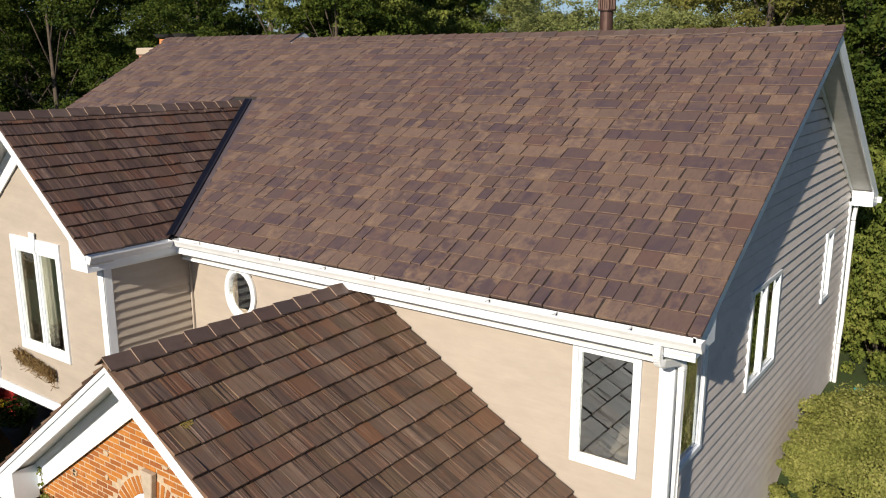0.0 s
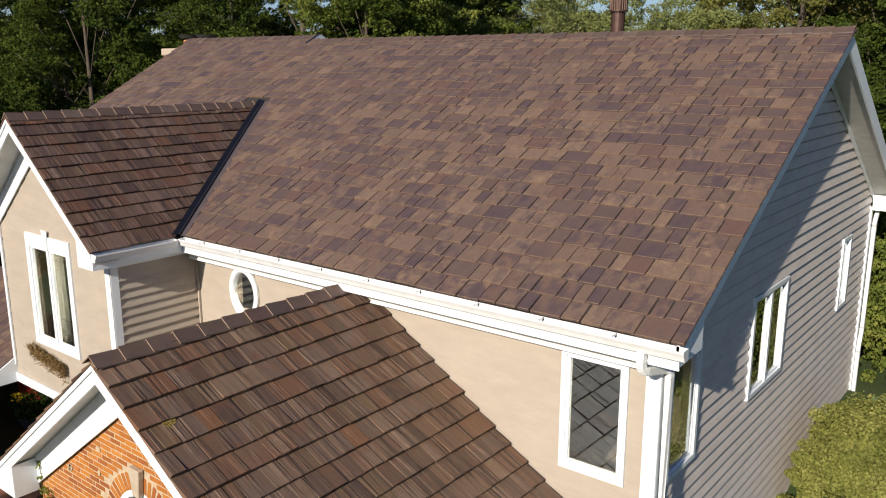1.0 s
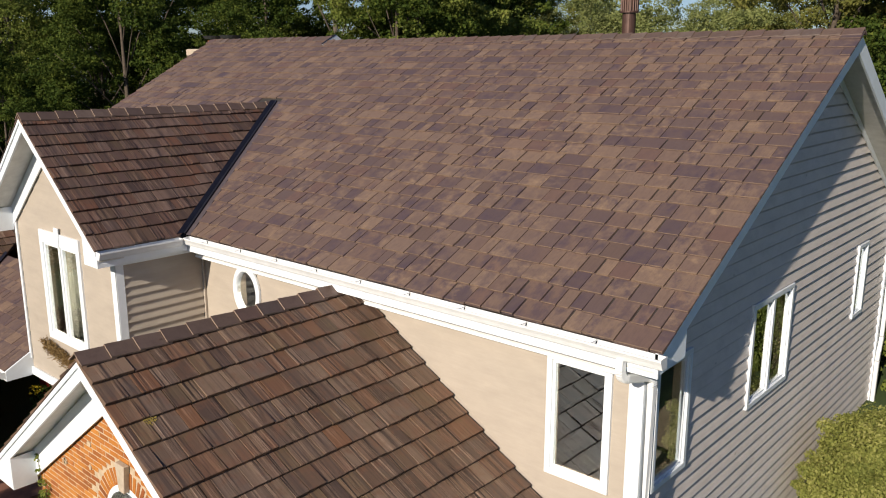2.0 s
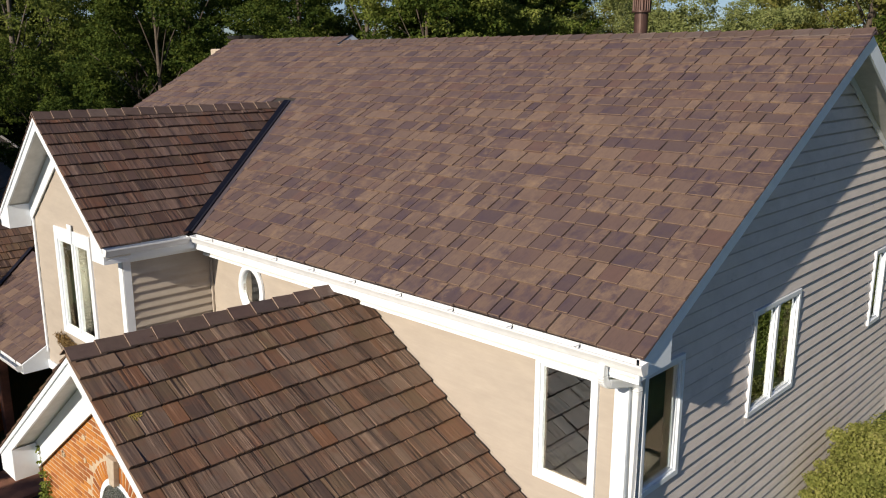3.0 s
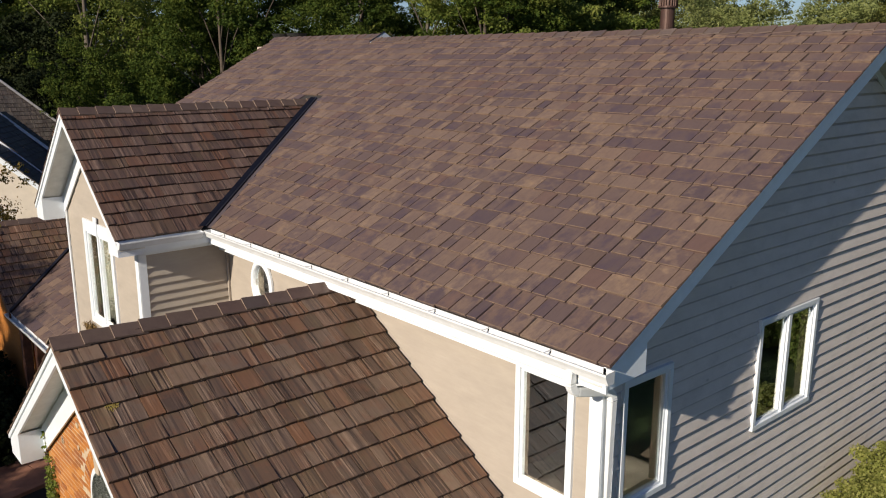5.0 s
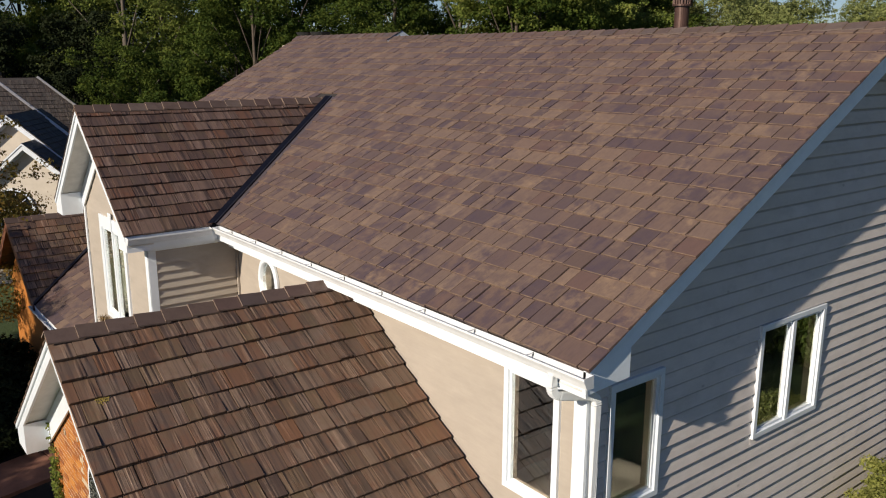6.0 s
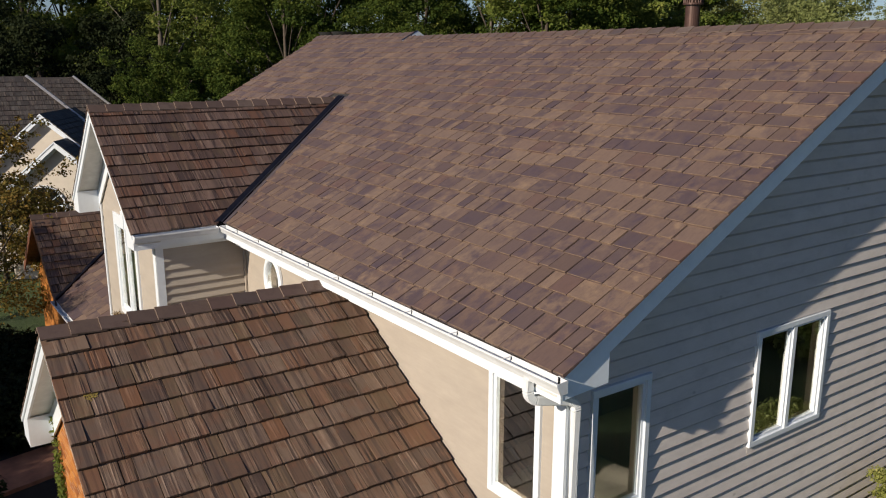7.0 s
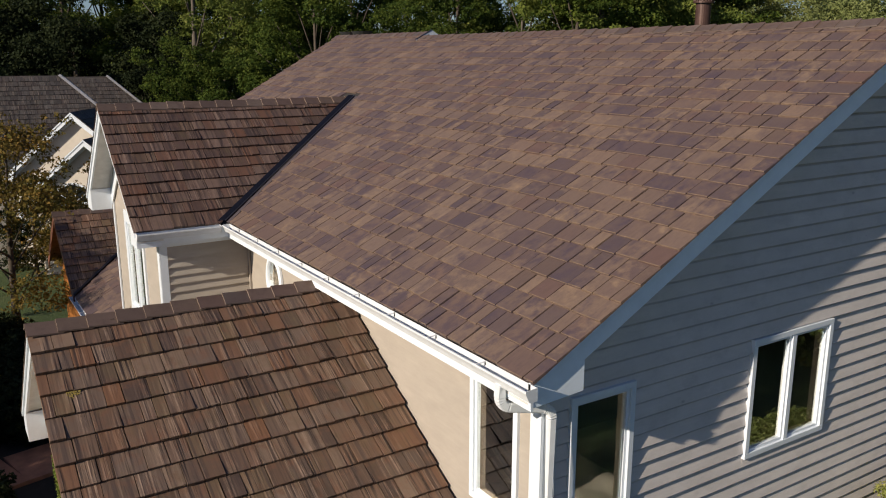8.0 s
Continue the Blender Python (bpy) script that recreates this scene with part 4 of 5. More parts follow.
def tree(name, seed, height, spread, leaf, count, size, m, label, category="tree", trunk_r=0.22, bark=None, group="", lobes_n=16, low=0.3):
    rng = np.random.default_rng(seed)
    t = thing(name, m, label, category, group)
    bm = bm_new()
    lean = rng.uniform(-0.4, 0.4, 2)
    spine = [(lean[0] * k * k, lean[1] * k * k, height * 0.82 * k) for k in np.linspace(0, 1, 7)]
    tube(bm, spine, [trunk_r * (1 - 0.8 * k) * (1.35 if i == 0 else 1) for i, k in enumerate(np.linspace(0, 1, 7))], 8)
    lobes = []
    for i in range(lobes_n):
        f = low + (1 - low) * (i + rng.uniform(0, 1)) / lobes_n
        ang = i * 2.4 + rng.uniform(-0.5, 0.5)
        reach = spread * (math.sin(math.pi * min(1, (f - low) / (1 - low) * 0.8 + 0.2)) * 0.75 + 0.12) * rng.uniform(0.7, 1.15)
        base = Vector((lean[0] * f * f, lean[1] * f * f, height * 0.8 * max(0.15, f - 0.18)))
        tip = Vector((math.cos(ang) * reach + lean[0] * f, math.sin(ang) * reach + lean[1] * f, height * f * 0.94))
        mid = (base + tip) / 2 + Vector((0, 0, 0.25))
        tube(bm, [base, mid, tip], [trunk_r * 0.24, trunk_r * 0.14, trunk_r * 0.04], 5)
        rr = spread * rng.uniform(0.26, 0.44)
        lobes.append((tuple(tip), (rr, rr, rr * rng.uniform(0.6, 0.85))))
        for _ in range(2):
            o = Vector(rng.normal(size=3)) * rr * 0.8
            lobes.append((tuple(tip + o), (rr * 0.55, rr * 0.55, rr * 0.4)))
    clumps = []
    for c, q in lobes:
        for _ in range(11):
            d = Vector(rng.normal(size=3)).normalized()
            k, z = rng.uniform(0.55, 1.08), q[0] * rng.uniform(0.24, 0.42)
            clumps.append(((c[0] + d.x * q[0] * k, c[1] + d.y * q[1] * k, c[2] + d.z * q[2] * k), (z, z, z * 0.55)))
    lobes = clumps + lobes[::2]
    lobes.append(((lean[0], lean[1], height * 0.9), (spread * 0.4, spread * 0.4, height * 0.1)))
    trunk = new("trunk", finish("trunk", bm, bark or M_BARK, True))
    trunk.parent = t
    V, F = leaves(rng, lobes, count, size, 0.5, 3)
    me = bpy.data.meshes.new("crown")
    me.from_pydata(V.tolist(), [], F.tolist())
    me.materials.append(leaf)
    crown = new("crown", me)
    crown.parent = t
    return t


def ground_pose(x, y, turn=0.0, scale=1.0, sink=0.05):
    return Matrix.LocRotScale((x, y, ground_height(x, y) - sink), Euler((0, 0, radians(turn))), (scale, scale, scale))


G = "trees behind the house"
T = [
    tree("tree", 11, 15, 4.6, M_LEAF, 48000, 0.14, ground_pose(-30, 33), "tall broadleaf tree with green summer foliage", group=G),
    tree("tree", 12, 16, 4.2, M_LEAF_DARK, 48000, 0.14, ground_pose(-27, 24), "tall dark green broadleaf tree", group=G),
    tree("tree", 13, 14, 4.4, M_LEAF_OLIVE, 72000, 0.105, ground_pose(-6, 25), "broadleaf tree with sunlit olive-green leaves", group=G),
    tree("tree", 14, 17, 4.0, M_LEAF, 34000, 0.13, ground_pose(-34, 26), "thin-crowned tree with pale bare limbs", group=G, bark=M_BARK_PALE, trunk_r=0.26),
    tree("tree", 15, 15, 4.8, M_LEAF_DARK, 50000, 0.14, ground_pose(13, 27), "dense dark green tree at the wood's edge", group=G),
    tree("tree", 17, 10.2, 3.6, M_EVERGREEN_SHADED, 30000, 0.14, ground_pose(-43, 3), "dense evergreen with the wood's deep shade put into its near-black needles", group=G, low=0.08),
    tree("tree", 18, 16.5, 4.4, M_LEAF, 15000, 0.14, ground_pose(-44, 9.5), "pale-limbed tree with thin light green leaves", group=G, bark=M_BARK_PALE, trunk_r=0.3, lobes_n=12),
]
SPOTS = [  # which tree, place, turn, size
    (0, -28, 27, 40, 1.05), (2, -7, 31, 80, 1.0), (4, -31, 37, 130, 1.1), (1, -31, 31, 200, 1.1), (1, -38, 24, 15, 1.0), (1, -44, 20, 75, 1.1), (4, -48, 27, 33, 1.1),
    (6, -50, 14, 140, 1.05), (1, -46, 17, 10, 0.9), (5, -46, 7, 190, 1.05), (0, -52, 14, 260, 1.25), (0, -55, 4, 300, 1.3), (6, -56, 20, 111, 1.15), (0, -62, 8, 24, 1.3), (6, -60, -4, 88, 1.2), (5, -39, 0.5, 60, 0.9), (4, -33.2, 6.6, 50, 0.56),
    (4, -50, -6, 147, 1.0), (2, 0, 27, 222, 1.05), (0, 6, 29, 310, 1.0), (1, 1, 19.5, 10, 0.9), (0, 4.5, 22, 77, 1.05), (1, -1.5, 17.6, 200, 0.62), (1, -2, 33, 60, 1.0), (2, 9, 21, 170, 1.0), (0, -4, 36, 130, 1.1), (1, 8, 35, 40, 1.1),
    (2, -33, 43, 240, 1.1), (0, -36, 38, 290, 1.15), (4, -38, 34, 20, 1.15), (2, -40, 46, 45, 1.1), (0, -54, 34, 77, 1.2), (4, -33, 18, 310, 0.72), (4, -27, 17.5, 65, 0.6), (4, -39, 14, 95, 0.75),
]
for i, x, y, turn, s in SPOTS:
    copy_thing(T[i], ground_pose(x, y, turn, 1.0)).scale = (s, s, s)
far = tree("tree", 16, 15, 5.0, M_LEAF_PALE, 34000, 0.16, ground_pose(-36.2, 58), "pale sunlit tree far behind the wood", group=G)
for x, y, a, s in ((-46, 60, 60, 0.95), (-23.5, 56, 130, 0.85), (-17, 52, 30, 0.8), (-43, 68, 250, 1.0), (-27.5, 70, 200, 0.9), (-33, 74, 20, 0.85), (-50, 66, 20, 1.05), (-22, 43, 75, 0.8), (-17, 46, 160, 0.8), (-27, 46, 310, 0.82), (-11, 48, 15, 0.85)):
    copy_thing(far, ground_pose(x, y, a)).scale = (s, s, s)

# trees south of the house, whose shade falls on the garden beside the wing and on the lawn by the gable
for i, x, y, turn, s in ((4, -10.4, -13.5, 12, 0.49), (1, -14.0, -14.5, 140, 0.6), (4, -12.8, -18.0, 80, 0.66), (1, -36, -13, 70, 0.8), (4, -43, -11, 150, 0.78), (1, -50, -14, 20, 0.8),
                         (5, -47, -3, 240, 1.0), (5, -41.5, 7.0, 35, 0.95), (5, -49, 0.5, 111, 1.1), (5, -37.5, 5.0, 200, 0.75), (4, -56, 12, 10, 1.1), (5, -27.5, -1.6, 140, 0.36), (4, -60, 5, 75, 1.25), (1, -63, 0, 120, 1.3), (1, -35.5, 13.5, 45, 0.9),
                         # unseen tree, added to darken the lawn that the gable windows mirror
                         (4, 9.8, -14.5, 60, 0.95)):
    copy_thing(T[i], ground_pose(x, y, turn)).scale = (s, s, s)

tree("tree", 41, 6.4, 2.7, M_LEAF_AUTUMN, 26000, 0.08, ground_pose(-20.0, -2.95), "small garden tree with thinning olive and orange leaves", trunk_r=0.13, lobes_n=15, low=0.3)


def shrub(name, seed, rx, ry, h, leaf, count, size, m, label, group=""):
    rng = np.random.default_rng(seed)
    t = thing(name, m, label, "shrub", group)
    bm = bm_new()
    lobes = []
    for i in range(14):
        a = i * 2.4
        q = math.sqrt((i + 0.5) / 14)
        tip = Vector((rx * 0.72 * q * math.cos(a), ry * 0.72 * q * math.sin(a), h * (0.78 - 0.42 * q * q) + rng.uniform(-0.08, 0.08)))
        tube(bm, [(tip.x * 0.12, tip.y * 0.12, 0), tip * 0.55, tip], [0.025, 0.016, 0.006], 5)
        r = min(rx, ry) * rng.uniform(0.34, 0.46)
        lobes.append((tuple(tip), (r, r, h * 0.24)))
        lobes.append(((tip.x * 1.05, tip.y * 1.05, tip.z * 0.5), (r, r, h * 0.28)))
    sprays = []
    for c, q in lobes:
        for _ in range(7):
            d = Vector(rng.normal(size=3)).normalized()
            k, z = rng.uniform(0.7, 1.15), q[0] * rng.uniform(0.25, 0.45)
            sprays.append(((c[0] + d.x * q[0] * k, c[1] + d.y * q[1] * k, max(0.1, c[2] + d.z * q[2] * k)), (z, z, z * 0.6)))
    lobes = sprays + lobes[::2]
    stems = new("stems", finish("stems", bm, M_BARK, True))
    stems.parent = t
    V, F = leaves(rng, lobes, count, size, 0.8, 3)
    me = bpy.data.meshes.new("foliage")
    me.from_pydata(V.tolist(), [], F.tolist())
    me.materials.append(leaf)
    f = new("foliage", me)
    f.parent = t
    return t


shrub("shrub", 51, 1.05, 1.7, 1.95, M_LEAF_SHRUB, 90000, 0.042, ground_pose(1.15, 5.95), "rounded olive-green shrub against the gable wall")
shrub("shrub", 52, 1.4, 1.6, 2.4, M_LEAF, 30000, 0.07, ground_pose(2.6, 12.3), "leafy green shrub behind the house", "shrubs behind the house")
back = shrub("shrub", 53, 1.3, 1.5, 2.2, M_LEAF, 30000, 0.068, ground_pose(-0.2, 14.0), "leafy green shrub behind the house", "shrubs behind the house")
for x, y, sc, a in ((1.9, 10.7, 0.8, 300), (0.7, 11.7, 1.0, 12), (2.1, 11.6, 1.35, 33), (1.0, 13.0, 1.5, 99), (3.9, 12.6, 1.5, 170), (5.5, 15.5, 1.6, 10), (2.2, 16.5, 1.5, 80), (-1.5, 17, 1.6, 150), (8.5, 17.5, 1.8, 220), (9.6, 13.5, 1.7, 300), (6.6, 12.6, 1.4, 20)):
    copy_thing(back, ground_pose(x, y, a)).scale = (sc, sc, sc * 1.5)
# shrubs whose leaf colour holds the darkness of the shaded bed
hedge = shrub("hedge_shrub", 54, 1.1, 1.1, 1.5, M_EVERGREEN_SHADED, 9000, 0.09, ground_pose(-13.6, -4.6), "evergreen shrub with the bed's deep shade put into its near-black leaves", "evergreens in the bed")
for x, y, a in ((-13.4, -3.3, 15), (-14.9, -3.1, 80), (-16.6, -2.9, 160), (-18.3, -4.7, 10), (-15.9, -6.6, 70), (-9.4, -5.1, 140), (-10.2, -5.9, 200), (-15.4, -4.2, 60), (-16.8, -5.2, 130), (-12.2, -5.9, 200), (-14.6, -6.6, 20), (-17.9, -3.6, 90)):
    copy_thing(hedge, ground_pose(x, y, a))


# ---- brick front of the low gable ----
def brick_front():
    L, H, G_ = 0.2, 0.056, 0.0135
    meshes = {}

    def brick_mesh(w):
        k = round(w, 3)
        if k not in meshes:
            bm = bm_new()
            box(bm, 0, w, -0.014, 0.05, 0, H)
            bmesh.ops.bevel(bm, geom=[e for e in bm.edges], offset=0.004, segments=1, affect="EDGES")
            meshes[k] = finish("brick", bm, M_BRICK)
        return meshes[k]

    cx, cz, r = LX + 0.06, 2.95, 0.55
    rng = random.Random(4)
    z, row, n = 1.7, 0, 0
    while z < LZ:
        x = LX - 2.3 + (0.0 if row % 2 else -(L + G_) / 2)
        while x < LX + 2.2:
            a, b = max(x, LX - 2.3), x + L
            x += L + G_
            top = LZ - 0.3 - max(LS * (b - LX), LSW * (LX - a))
            if z + H > top + 0.12 or b - a < 0.05:
                continue
            d = math.hypot((a + b) / 2 - cx, z + H / 2 - cz)
            if d < r + 0.26 and z > cz - 0.1 or (abs((a + b) / 2 - cx) < r + 0.1 and z <= cz):
                continue
            ob = new("brick", brick_mesh(b - a))
            ob.parent = brick_wall
            ob.matrix_basis = Matrix.Translation((a, -3.474 + rng.uniform(-0.003, 0.003), z))
            n += 1
        z += H + G_
        row += 1
    # ring of bricks on end round the arched window
    for i in range(25):
        t = math.pi * (i + 0.5) / 25
        if abs(t - math.pi / 2) < 0.1:
            continue
        ob = new("brick", brick_mesh(0.2))
        ob.parent = brick_wall
        ob.matrix_basis = Matrix.Translation((cx, -3.476, cz)) @ Matrix.Rotation(-t, 4, "Y") @ Matrix.Translation((r, 0, -H / 2))
    bm = bm_new()
    prism(bm, [(cx - 0.055, -3.56, cz + r - 0.03), (cx + 0.055, -3.56, cz + r - 0.03), (cx + 0.1, -3.56, cz + r + 0.3), (cx - 0.1, -3.56, cz + r + 0.3)], (0, 0.07, 0))
    bevel_all(bm, 0.008)
    part("keystone", bm, M_CONC, house, "white stone keystone over the arch")
    bm = bm_new()
    pts = [(cx + r * math.cos(math.pi * i / 24), -3.49, cz + r * math.sin(math.pi * i / 24)) for i in range(25)]
    prism(bm, [(cx + r, -3.49, 1.7)] + pts + [(cx - r, -3.49, 1.7)], (0, 0.01, 0))
    win = part("window", bm, M_WHITE, house, "white arched window in the brick front")
    bm = bm_new()
    k = r - 0.07
    prism(bm, [(cx + k, -3.498, 1.75)] + [(cx + k * math.cos(math.pi * i / 24), -3.498, cz + k * math.sin(math.pi * i / 24)) for i in range(25)] + [(cx - k, -3.498, 1.75)], (0, 0.006, 0))
    part("pane", bm, M_GLASS, win)
    # smears of old mortar on the brick face
    rng = random.Random(9)
    bm = bm_new()
    for _ in range(26):
        x, z = LX + rng.uniform(-1.5, 1.2), rng.uniform(3.2, 4.4)
        if z > LZ - 0.5 - LSW * abs(x - LX) or math.hypot(x - cx, z - cz) < r + 0.3:
            continue
        w, h = rng.uniform(0.02, 0.07), rng.uniform(0.015, 0.05)
        prism(bm, [(x + w * math.cos(t) * rng.uniform(0.6, 1.2), -3.5, z + h * math.sin(t) * rng.uniform(0.6, 1.2)) for t in [math.pi * 2 * i / 9 for i in range(9)]], (0, 0.012, 0))
    tagged(part("mortar_smear", bm, M_MORTAR, house, "pale mortar smears on the brick"), "pale mortar smears on the brick", kind="stuff")


brick_front()


# ---- chimney, vent pipe ----
def chimney():
    ch = thing("chimney", Matrix.Translation((-16.6, 6.5, 0)), "red brick chimney with pale concrete crown behind the roof", "chimney")
    bm = bm_new()
    box(bm, -17.9, -15.22, 6.15, 6.95, ground_height(-16.6, 6.5) - 0.1, 8.14)
    part("stack", bm, M_CHIMNEY, ch)
    bm = bm_new()
    box(bm, -17.97, -15.2, 6.1, 7.0, 8.14, 8.34)
    bevel_all(bm, 0.03)
    part("crown", bm, M_CONC, ch, "pale concrete crown")
    for x in (-17.12, -16.3):
        bm = bm_new()
        bmesh.ops.create_cone(bm, cap_ends=True, segments=16, radius1=0.18, radius2=0.165, depth=0.26, matrix=Matrix.Translation((x, 6.5, 8.44)))
        flue = part("flue", bm, M_CLAY, ch, "orange clay flue pot")
        bm = bm_new()
        bmesh.ops.create_cone(bm, cap_ends=True, segments=16, radius1=0.25, radius2=0.31, depth=0.09, matrix=Matrix.Translation((x, 6.5, 8.66)))
        for a in range(4):
            t = math.pi / 4 + a * math.pi / 2
            tube(bm, [(x + 0.13 * math.cos(t), 6.5 + 0.13 * math.sin(t), 8.54), (x + 0.2 * math.cos(t), 6.5 + 0.2 * math.sin(t), 8.64)], [0.012, 0.012], 5)
        part("flue_cap", bm, M_BLACK, flue, "black metal flue cap")


def vent_pipe():
    x, y = -3.78, 6.3
    v = thing("vent_pipe", Matrix.Translation((x, y, 7.7)), "brown metal vent pipe with a fluted cap behind the ridge", "vent pipe")
    bm = bm_new()
    bmesh.ops.create_cone(bm, cap_ends=True, segments=24, radius1=0.12, radius2=0.12, depth=1.3, matrix=Matrix.Translation((x, y, 8.25)))
    part("pipe", bm, M_BROWN_METAL, v, smooth=False)
    bm = bm_new()
    for z, r, h in ((8.88, 0.165, 0.03), (9.16, 0.15, 0.02), (9.3, 0.17, 0.03)):
        bmesh.ops.create_cone(bm, cap_ends=True, segments=24, radius1=r, radius2=r, depth=h, matrix=Matrix.Translation((x, y, z)))
    bmesh.ops.create_cone(bm, cap_ends=True, segments=24, radius1=0.13, radius2=0.13, depth=0.4, matrix=Matrix.Translation((x, y, 9.08)))
    cap = part("vent_cap", bm, M_BROWN_METAL, v)
    for k in range(20):
        t = 2 * math.pi * k / 20
        bm = bm_new()
        tube(bm, [(x + 0.15 * math.cos(t), y + 0.15 * math.sin(t), 8.89), (x + 0.15 * math.cos(t), y + 0.15 * math.sin(t), 9.28)], [0.012, 0.012], 5)
        part("fin", bm, M_BROWN_METAL, cap)
    bm = bm_new()
    bmesh.ops.create_cone(bm, cap_ends=True, segments=24, radius1=0.3, radius2=0.13, depth=0.3, matrix=Matrix.Translation((x, y, 7.86)))
    part("flashing", bm, M_BROWN_METAL, v)


chimney()
vent_pipe()

# ---- low roofs west of the wing ----
AX, AZ, AS = -17.1, 4.1, 0.75
aa, BS = math.cos(math.atan(AS)), 0.55
ba = math.cos(math.atan(BS))
roof_a = deck("roof_garage_east", [(-14.9, -2.0, 2.45), (AX, -2.0, AZ), (AX, 1.0, AZ)], 0.08, M_DECK, house, "weathered brown shake roof of the garage wing")
deck("roof_garage_west", [(-19.3, -2.0, 2.45), (AX, -2.0, AZ), (AX, 3.0, AZ), (-19.3, 3.0, 2.45)], 0.08, M_SHAKE, house)
roof_b = deck("roof_link", [(-14.9, -2.0, 2.45), (-11.63, -2.0, 2.45), (-11.63, 0.0, 2.45 + 2 * BS), (-16.37, 0.0, 3.55)], 0.08, M_DECK, house, "brown shingle roof beside the wing")
a_len = (AX + 14.9) / -aa


def a_spans(s):
    x = -14.9 - s * aa
    return [(-2.04, -2.0 + (-14.9 - x) / 0.733 - 0.02)]


def b_spans(s):
    y = -2.0 + s * ba
    return [(-14.9 - 0.733 * (y + 2) + 0.06, -11.64)]


lay_shingles(roof_a, roof_pose((-14.9, 0, 2.45), (0, 1, 0), (-aa, 0, aa * AS)), [(k * 0.236, 0.236) for k in range(int(a_len / 0.236))], a_spans, (0.13, 0.18, 0.22, 0.27), 0.036, M_SHAKE, seed=21)
lay_shingles(roof_b, roof_pose((0, -2.0, 2.45), (1, 0, 0), (0, ba, ba * BS)), [(k * 0.25, 0.25) for k in range(9)], b_spans, (0.15, 0.19, 0.24, 0.3, 0.36), 0.02, M_SLATE, seed=22)
bm = bm_new()
v0, v1 = Vector((-14.9, -2.02, 2.47)), Vector((-16.37, 0.0, 3.59))
prism(bm, [v0 + Vector((-0.05, 0, 0.03)), v0 + Vector((0.06, 0, 0.01)), v1 + Vector((0.06, 0, 0.01)), v1 + Vector((-0.05, 0, 0.03))], (0, 0, 0.015))
part("valley_flashing", bm, M_FLASH, house, "dark metal valley flashing")
ridge_caps(roof_a, (AX, -2.05, AZ + 0.02), (AX, 1.0, AZ + 0.02), AS, 0.13, 0.3)
bm = bm_new()
prism(bm, [(-11.62, -2.0, 2.46), (-11.62, -2.0, 2.27), (-11.62, -1.46, 2.27), (-11.62, -1.46, 2.76)], (0.035, 0, 0))
box(bm, -14.85, -11.62, -2.0, -1.7, 2.27, 2.29)
part("eave_return", bm, M_WHITE, house, "white end board of the small roof")
g = gutter((-14.95, -2.12, 2.44), (-11.6, -2.12, 2.44), (0, -1, 0), "white aluminium gutter of the small roof", [0.6, 1.4, 2.2, 3.0])
bm = bm_new()
prism(bm, [(-14.86, -2.03, 2.43), (AX, -2.03, AZ - 0.02), (-19.3, -2.03, 2.43), (-19.3, -2.03, 2.23), (AX, -2.03, AZ - 0.26), (-14.86, -2.03, 2.23)], (0, 0.03, 0))
part("bargeboard", bm, M_WOOD, house, "red-brown stained bargeboard")
bm = bm_new()
box(bm, -19.1, -15.1, -1.7, -1.54, -0.2, 2.3)
prism(bm, [(-19.0, -1.7, 2.3), (-15.2, -1.7, 2.3), (AX, -1.7, AZ - 0.25)], (0, 0.16, 0))
box(bm, -15.1, -14.6, -1.7, -1.54, -0.2, 2.27)
box(bm, -19.1, -18.94, -1.54, 3.0, -0.2, 2.3)
box(bm, -19.1, -15.2, 2.9, 3.0, -0.2, 2.6)
part("wall_garage", bm, M_BRICK, house, "brick wall of the garage wing")
for x in (-14.45, -13.3):
    bm = bm_new()
    box(bm, x - 0.09, x + 0.09, -1.95, -1.77, -0.2, 2.27)
    bevel_all(bm, 0.012)
    part("porch_post", bm, M_WOOD, house, "red-brown stained wooden porch post")
# dark sheets added in the porch, painting its shade
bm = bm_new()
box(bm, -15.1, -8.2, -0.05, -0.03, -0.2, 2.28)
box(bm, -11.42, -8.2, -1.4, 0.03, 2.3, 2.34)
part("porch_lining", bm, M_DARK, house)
bm = bm_new()
box(bm, -15.05, -14.1, -0.1, -0.052, 0.0, 2.05)
for z0, z1 in ((0.2, 0.85), (1.0, 1.9)):
    for x0, x1 in ((-14.95, -14.62), (-14.53, -14.2)):
        box(bm, x0, x1, -0.115, -0.1, z0, z1)
part("door", bm, M_RED, house, "dark red panelled front door in the porch")


# ---- things on the walls and inside ----
def straw(name, n, x0, x1, z0, z1, y, label):
    rng = np.random.default_rng(77)
    t = thing(name, Matrix.Translation(((x0 + x1) / 2, y, (z0 + z1) / 2)), label, "dead vine")
    V, F = [], []
    for _ in range(n):
        u = rng.uniform(0, 1)
        x = x0 + (x1 - x0) * u
        z = z1 - (z1 - z0) * 0.35 * u - abs(rng.normal(0, 0.35)) * (z1 - z0) * 0.7
        p = Vector((x, y - rng.uniform(0.0, 0.14) * max(0.15, 1 - (z1 - z) * 2), z))
        d = Vector(rng.normal(size=3)).normalized() * rng.uniform(0.02, 0.07)
        w = d.cross(Vector(rng.normal(size=3))).normalized() * 0.005
        k = len(V)
        V += [tuple(p - d - w), tuple(p - d + w), tuple(p + d + w), tuple(p + d - w)]
        F.append((k, k + 1, k + 2, k + 3))
    me = bpy.data.meshes.new("tangle")
    me.from_pydata(V, [], F)
    me.materials.append(M_NEST)
    ob = tagged(new("tangle", me), kind="stuff")
    ob.parent = t
    ob.matrix_parent_inverse = t.matrix_basis.inverted()


